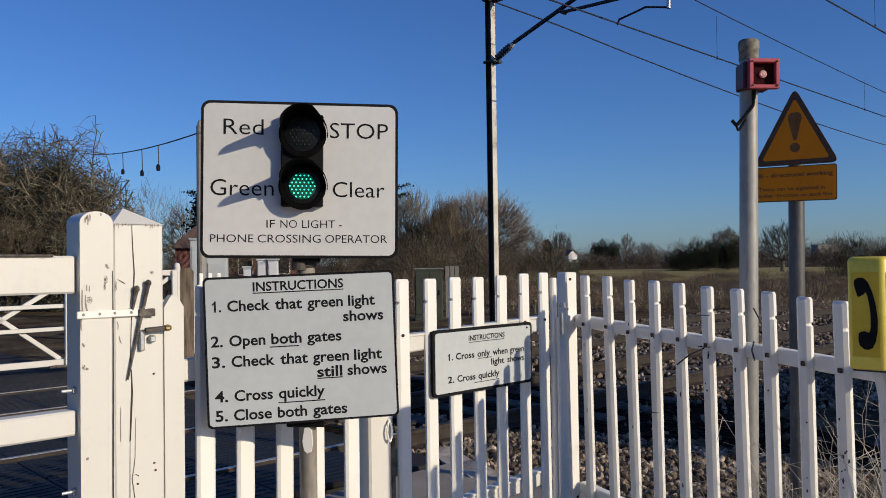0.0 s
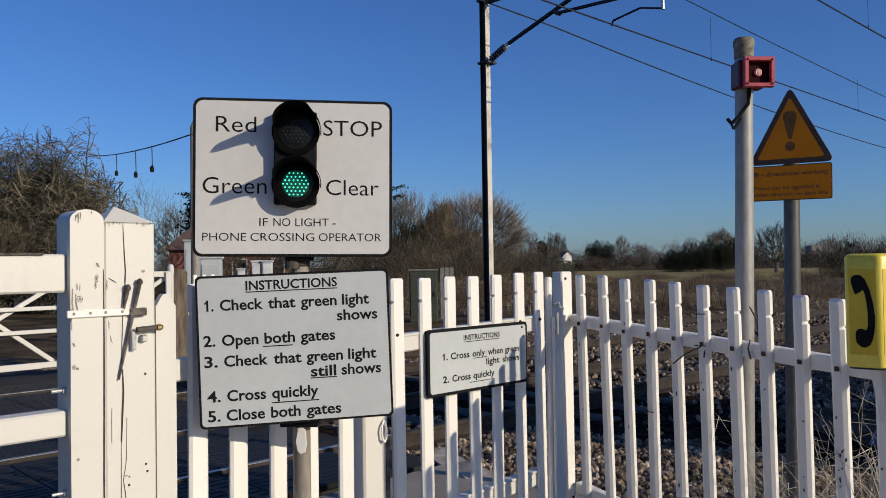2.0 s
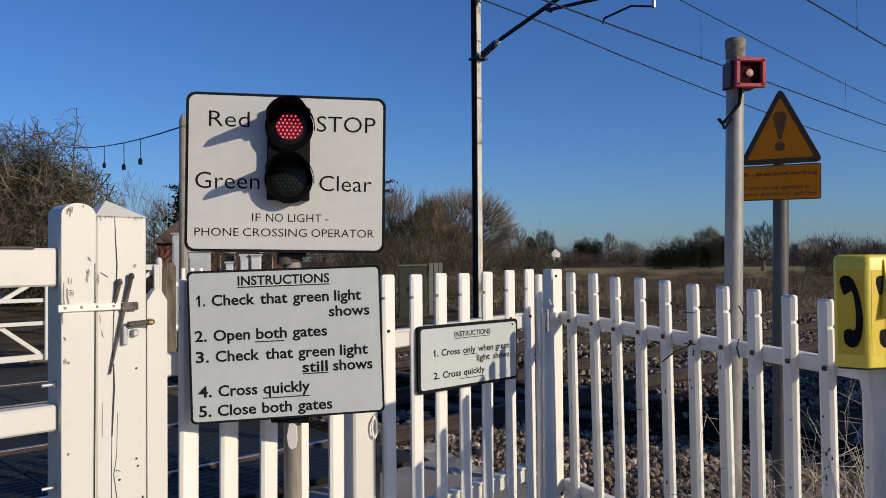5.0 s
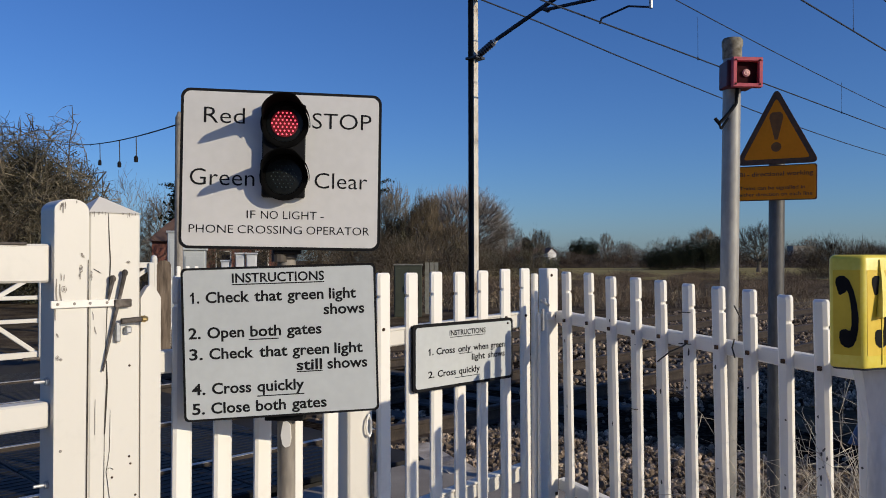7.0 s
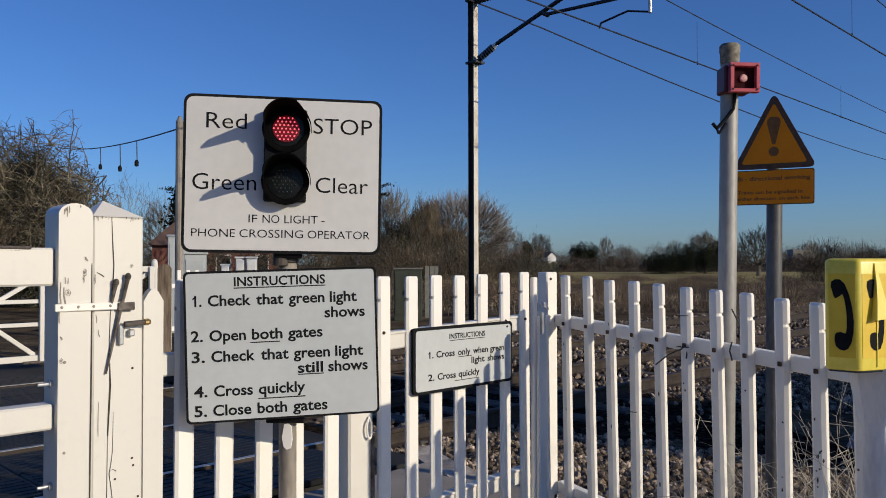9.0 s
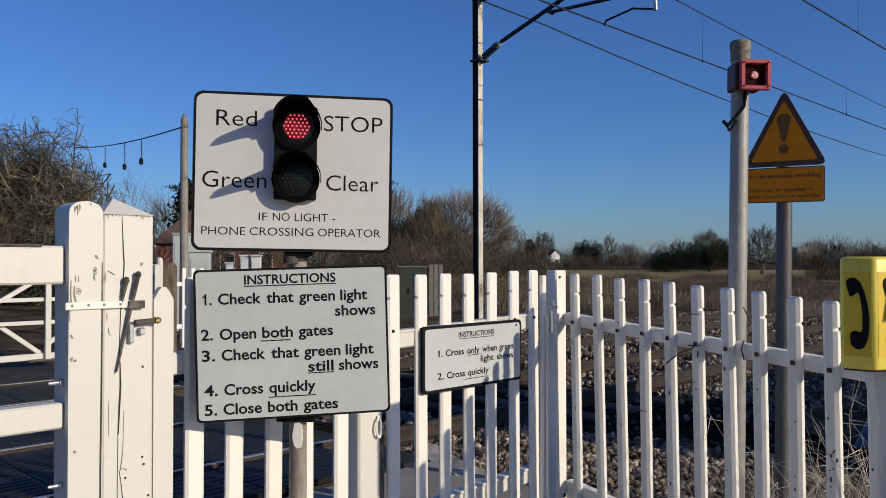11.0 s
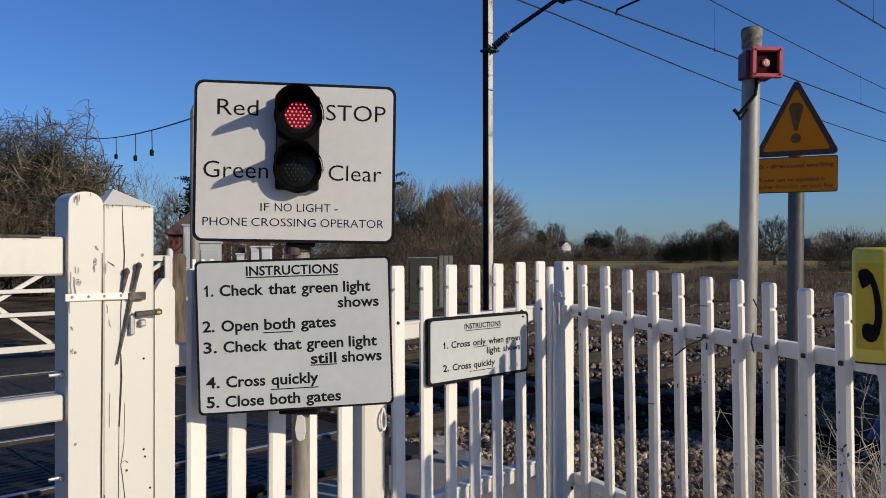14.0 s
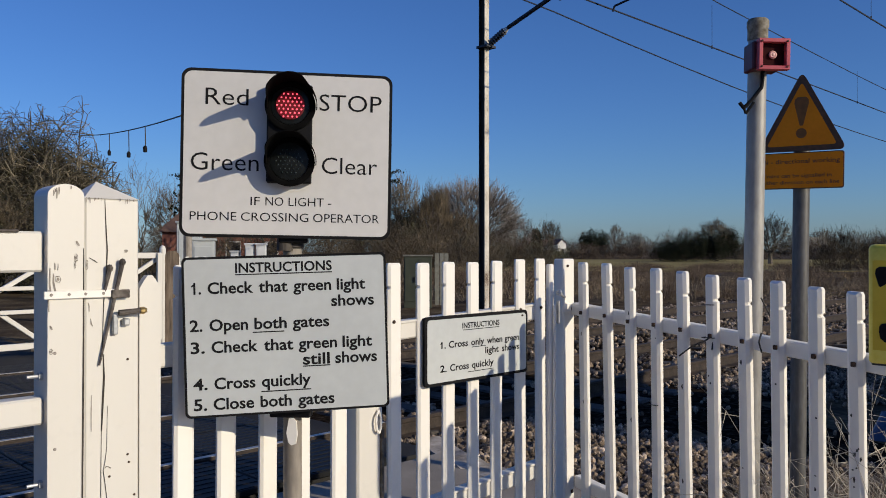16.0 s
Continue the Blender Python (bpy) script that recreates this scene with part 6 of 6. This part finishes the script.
thicket("low_scrub", "brown bushes before the far houses", M_FARWOOD, [(6.0 + i * 1.1, 157 + math.sin(i * 1.7), 0.5, 1.2, 1.0, 1.75 + 0.3 * math.sin(i * 2.1)) for i in range(14)], 1800, 0.10, 28, 0.6, 0.7)
thicket("low_scrub", "dull brown weeds along the far edge of the field", M_FARWOOD, [(2 + i * 3.2, 151 + 2 * math.sin(i * 1.7), 0.1, 2.4, 2.0, 0.75 + 0.3 * math.sin(i * 2.1)) for i in range(40)], 900, 0.10, 18, 0.6, 0.7)
thicket("brown_hedge", "brown leafless hedge beside the railway", M_TWIG_BR, [(25.5 + i * 1.5, 62 + 0.4 * i, 1.2 + 0.3 * math.sin(i * 1.4), 1.5, 1.3, 2.1 + 0.45 * math.sin(i * 2.9)) for i in range(16)], 7500, 0.05, 8, 0.9, 1.3)
thicket("brown_undergrowth", "brown undergrowth under the bare trees", M_TWIG_BR, [(-30 + i * 2.0, 64 + 4 * math.sin(i * 1.7), 1.0 + 0.5 * math.sin(i * 2.3), 1.9, 1.8, 1.9 + 0.6 * math.sin(i * 1.2)) for i in range(18)], 5200, 0.045, 10, 0.85, 1.6)
thicket("brown_undergrowth", "reddish brown brambles behind the far track", M_SCRUB, [(-9 + i * 1.1, 27 + 3 * math.sin(i * 1.9), 0.35 + 0.2 * math.sin(i * 2.3) if i < 11 else 0.05, 1.3, 1.8, (0.62 if i < 11 else 0.34) + 0.2 * math.sin(i * 1.2)) for i in range(36)], 3200, 0.026, 11, 0.75, 1.5)
thicket("brown_undergrowth", "dull brown weeds and brambles along the line", M_SCRUB, [(-2 + i * 1.6, 36 + 5 * math.sin(i * 1.3), 0.05, 1.8, 2.6, 0.32 + 0.14 * math.sin(i * 1.8)) for i in range(30)], 2600, 0.032, 12, 0.75, 1.4)
thicket("hawthorn_undergrowth", "tangle of ivy and brown stems under the thorn trees", M_IVY, [(-22 + i * 1.2, 28.5 + 0.8 * math.sin(i * 1.9), 1.0 + 0.4 * math.sin(i * 2.3), 1.3, 1.2, 1.5) for i in range(8)], 4600, 0.036, 13, 0.5, 0.9)

thicket("brown_undergrowth", "dense brown thorn bushes in front of the oak", M_TWIG_BR, [(-8.6 + i * 0.75, 70 + 1.2 * math.sin(i * 1.9), 1.6 + 0.5 * math.sin(i * 2.3) - 0.10 * max(0, i - 5), 1.3, 1.2, 2.5 - 0.12 * max(0, i - 4)) for i in range(0, 11, 2)], 4200, 0.042, 19, 0.92, 1.8)
thicket("ivy_undergrowth", "dark olive ivy bushes in front of the oak", M_IVY, [(-8.6 + i * 0.75, 70 + 1.2 * math.sin(i * 1.9), 1.6 + 0.5 * math.sin(i * 2.3) - 0.10 * max(0, i - 5), 1.3, 1.2, 2.5 - 0.12 * max(0, i - 4)) for i in range(1, 11, 2)], 4200, 0.042, 39, 0.55, 1.8)
thicket("brown_undergrowth", "dense brown thorn bushes under the oak", M_TWIG_BR, [(-2.5 + i * 1.1, 92 + 1.2 * math.sin(i * 1.9), 1.2 + 0.4 * math.sin(i * 2.3), 1.6, 1.2, 2.0 - 0.08 * i) for i in range(8)], 3600, 0.045, 20, 0.9, 1.6)
thicket("hawthorn_undergrowth", "dark ivy massed in the thorn trees", M_IVY, [(-22.0 + i * 0.8, 31.2 + 0.6 * math.sin(i * 1.9), 5.2 + 0.3 * math.sin(i * 2.3) - 0.32 * max(0, i - 5), 1.15, 1.0, 1.75) for i in range(8)], 3600, 0.034, 22, 0.5, 0.8)
thicket("hawthorn_undergrowth", "dense dark twigs and ivy in the thorn trees", M_IVY, [(-22.0 + i * 0.85, 30.9 + 0.8 * math.sin(i * 1.9), 3.0 + 0.9 * math.sin(i * 2.3) - 0.12 * max(0, i - 4), 1.3, 1.0, 1.5) for i in range(8)], 4400, 0.034, 14, 0.5, 0.8)

thicket("brown_undergrowth", "dark tangled undergrowth behind the cabinets", M_TWIG_BR, [(-17 + i * 1.3, 40 + 1.5 * math.sin(i * 1.7), (0.8 if i < 2 else 1.5) + 0.2 * math.sin(i * 2.3), 1.3, 1.2, 1.2 if i < 2 else 2.0 - 0.06 * max(0, i - 8)) for i in range(14)], 4200, 0.034, 17, 0.8, 1.6)


# grass
def tussocks(name, label, spots, n, h, w, seed, mat, spread=0.25):
    rng = random.Random(seed)
    g = Geo()
    for x, y, z in spots:
        for i in range(n):
            px, py = x + rng.gauss(0, spread), y + rng.gauss(0, spread)
            hh = h * rng.uniform(0.4, 1.2)
            g.blade((px, py, z), (px + rng.gauss(0, hh * 0.35), py + rng.gauss(0, hh * 0.35), z + hh), w * rng.uniform(0.6, 1.3), rng)
    return solo(name, g.mesh(name, mat), mat, label, "grass", kind="stuff")


def bent_grass(name, label, spots, n, h, w, seed, mat, spread=0.12):
    """Tufts of dead blades that arch over and lie across one another."""
    rng = random.Random(seed)
    g = Geo()
    for x, y, z in spots:
        for i in range(n):
            p = Vector((x + rng.gauss(0, spread), y + rng.gauss(0, spread), z))
            az = rng.uniform(0, 2 * math.pi)
            out = Vector((math.cos(az), math.sin(az), 0))
            side = Vector((-out.y, out.x, 0)) * (w * rng.uniform(0.5, 1.3) / 2)
            length, lean, droop = h * rng.uniform(0.4, 1.2), rng.uniform(0.1, 0.9), rng.uniform(0.4, 1.5)
            m = len(g.v)
            for k in range(5):
                t = k / 4
                q = p + out * (length * (lean * t + 0.35 * droop * t * t)) + Vector((0, 0, length * (t - 0.45 * droop * t * t) * (1 - 0.3 * lean)))
                g.v += [tuple(q - side * (1 - t * 0.8)), tuple(q + side * (1 - t * 0.8))]
            for k in range(4):
                g.f.append((m + 2 * k, m + 2 * k + 1, m + 2 * k + 3, m + 2 * k + 2))
    return solo(name, g.mesh(name, mat), mat, label, "grass", kind="stuff")


rng = random.Random(21)
bent_grass("dead_grass", "straw-coloured dead grass at the foot of the fence", [(1.55 + rng.uniform(-0.5, 1.3), 3.15 + rng.uniform(-0.6, 0.9), -0.12) for i in range(70)], 60, 0.42, 0.006, 5, M_STRAW)
bent_grass("dead_grass", "tall dead grass standing behind the fence", [(1.72 + rng.uniform(-0.35, 0.5), 3.3 + rng.uniform(-0.35, 0.6), -0.12) for i in range(34)], 40, 0.72, 0.0045, 15, M_STRAW, 0.10)
bent_grass("dead_grass", "matted dead grass on the edge of the ballast", [(2.2 + rng.uniform(-0.5, 1.0), 4.5 + rng.uniform(-0.7, 0.9), -0.13) for i in range(130)], 40, 0.30, 0.006, 16, M_STRAW, 0.10)
tussocks("dead_grass", "straw-coloured grass tufts beyond the far track", [(rng.uniform(-4, 22), rng.uniform(24, 40), -0.1) for i in range(130)], 45, 0.42, 0.014, 6, M_STRAW, 0.35)
g = Geo()
for i in range(330):
    tall = i % 3 == 0
    b = Vector((1.62 + rng.uniform(-0.36, 0.34), 3.05 + rng.uniform(-0.30, 0.55), -0.1)) if not tall else Vector((1.80 + rng.uniform(-0.20, 0.22), 3.0 + rng.uniform(-0.25, 0.45), -0.1))
    d = Vector((rng.gauss(0, 0.28), rng.gauss(0, 0.28), 1)).normalized()
    q, reach = b, rng.uniform(0.75, 1.1)
    for k in range(9 if tall else 6):
        d = (d + Vector((rng.gauss(0, 0.26), rng.gauss(0, 0.26), -0.04 if tall else -0.10))).normalized()
        e = q + d * rng.uniform(0.08, 0.17) * reach
        g.cone(q, e, 0.0023 - 0.00018 * k, 0.0021 - 0.00018 * k, 4)
        if rng.random() < 0.6:
            g.cone(e, e + Vector((rng.gauss(0, 1), rng.gauss(0, 1), rng.gauss(0, 0.6))).normalized() * rng.uniform(0.06, 0.14), 0.0016, 0.0009, 3)
        q = e
solo("dry_stems", g.mesh("dry_stems", M_STEM), M_STEM, "pale dry weed stems beside the telephone post", "weeds", kind="stuff")
bm = BM()
lathe(bm, [(0, 0), (0.09, 0.0), (0.105, 0.27), (0.11, 0.28), (0.10, 0.28), (0.085, 0.03), (0, 0.03)], 20)
solo("blue_tub", bm, M_BLUE, "dull blue plastic tub lying in the dead grass", "tub", pose(3.30, 6.9, -0.16, 0, 38, 20))


def motions():
    """Green shows until 3.75 s, then red; the lit clusters slide in and out behind their lenses."""
    lit, dark = pose(0, -0.0095, 0), pose(0, 0.020, 0)
    walk(green_leds, [(0, lit), (3.72, lit), (3.78, dark), (16.0, dark)])
    walk(red_leds, [(0, dark), (3.72, dark), (3.78, lit), (16.0, lit)])


motions()
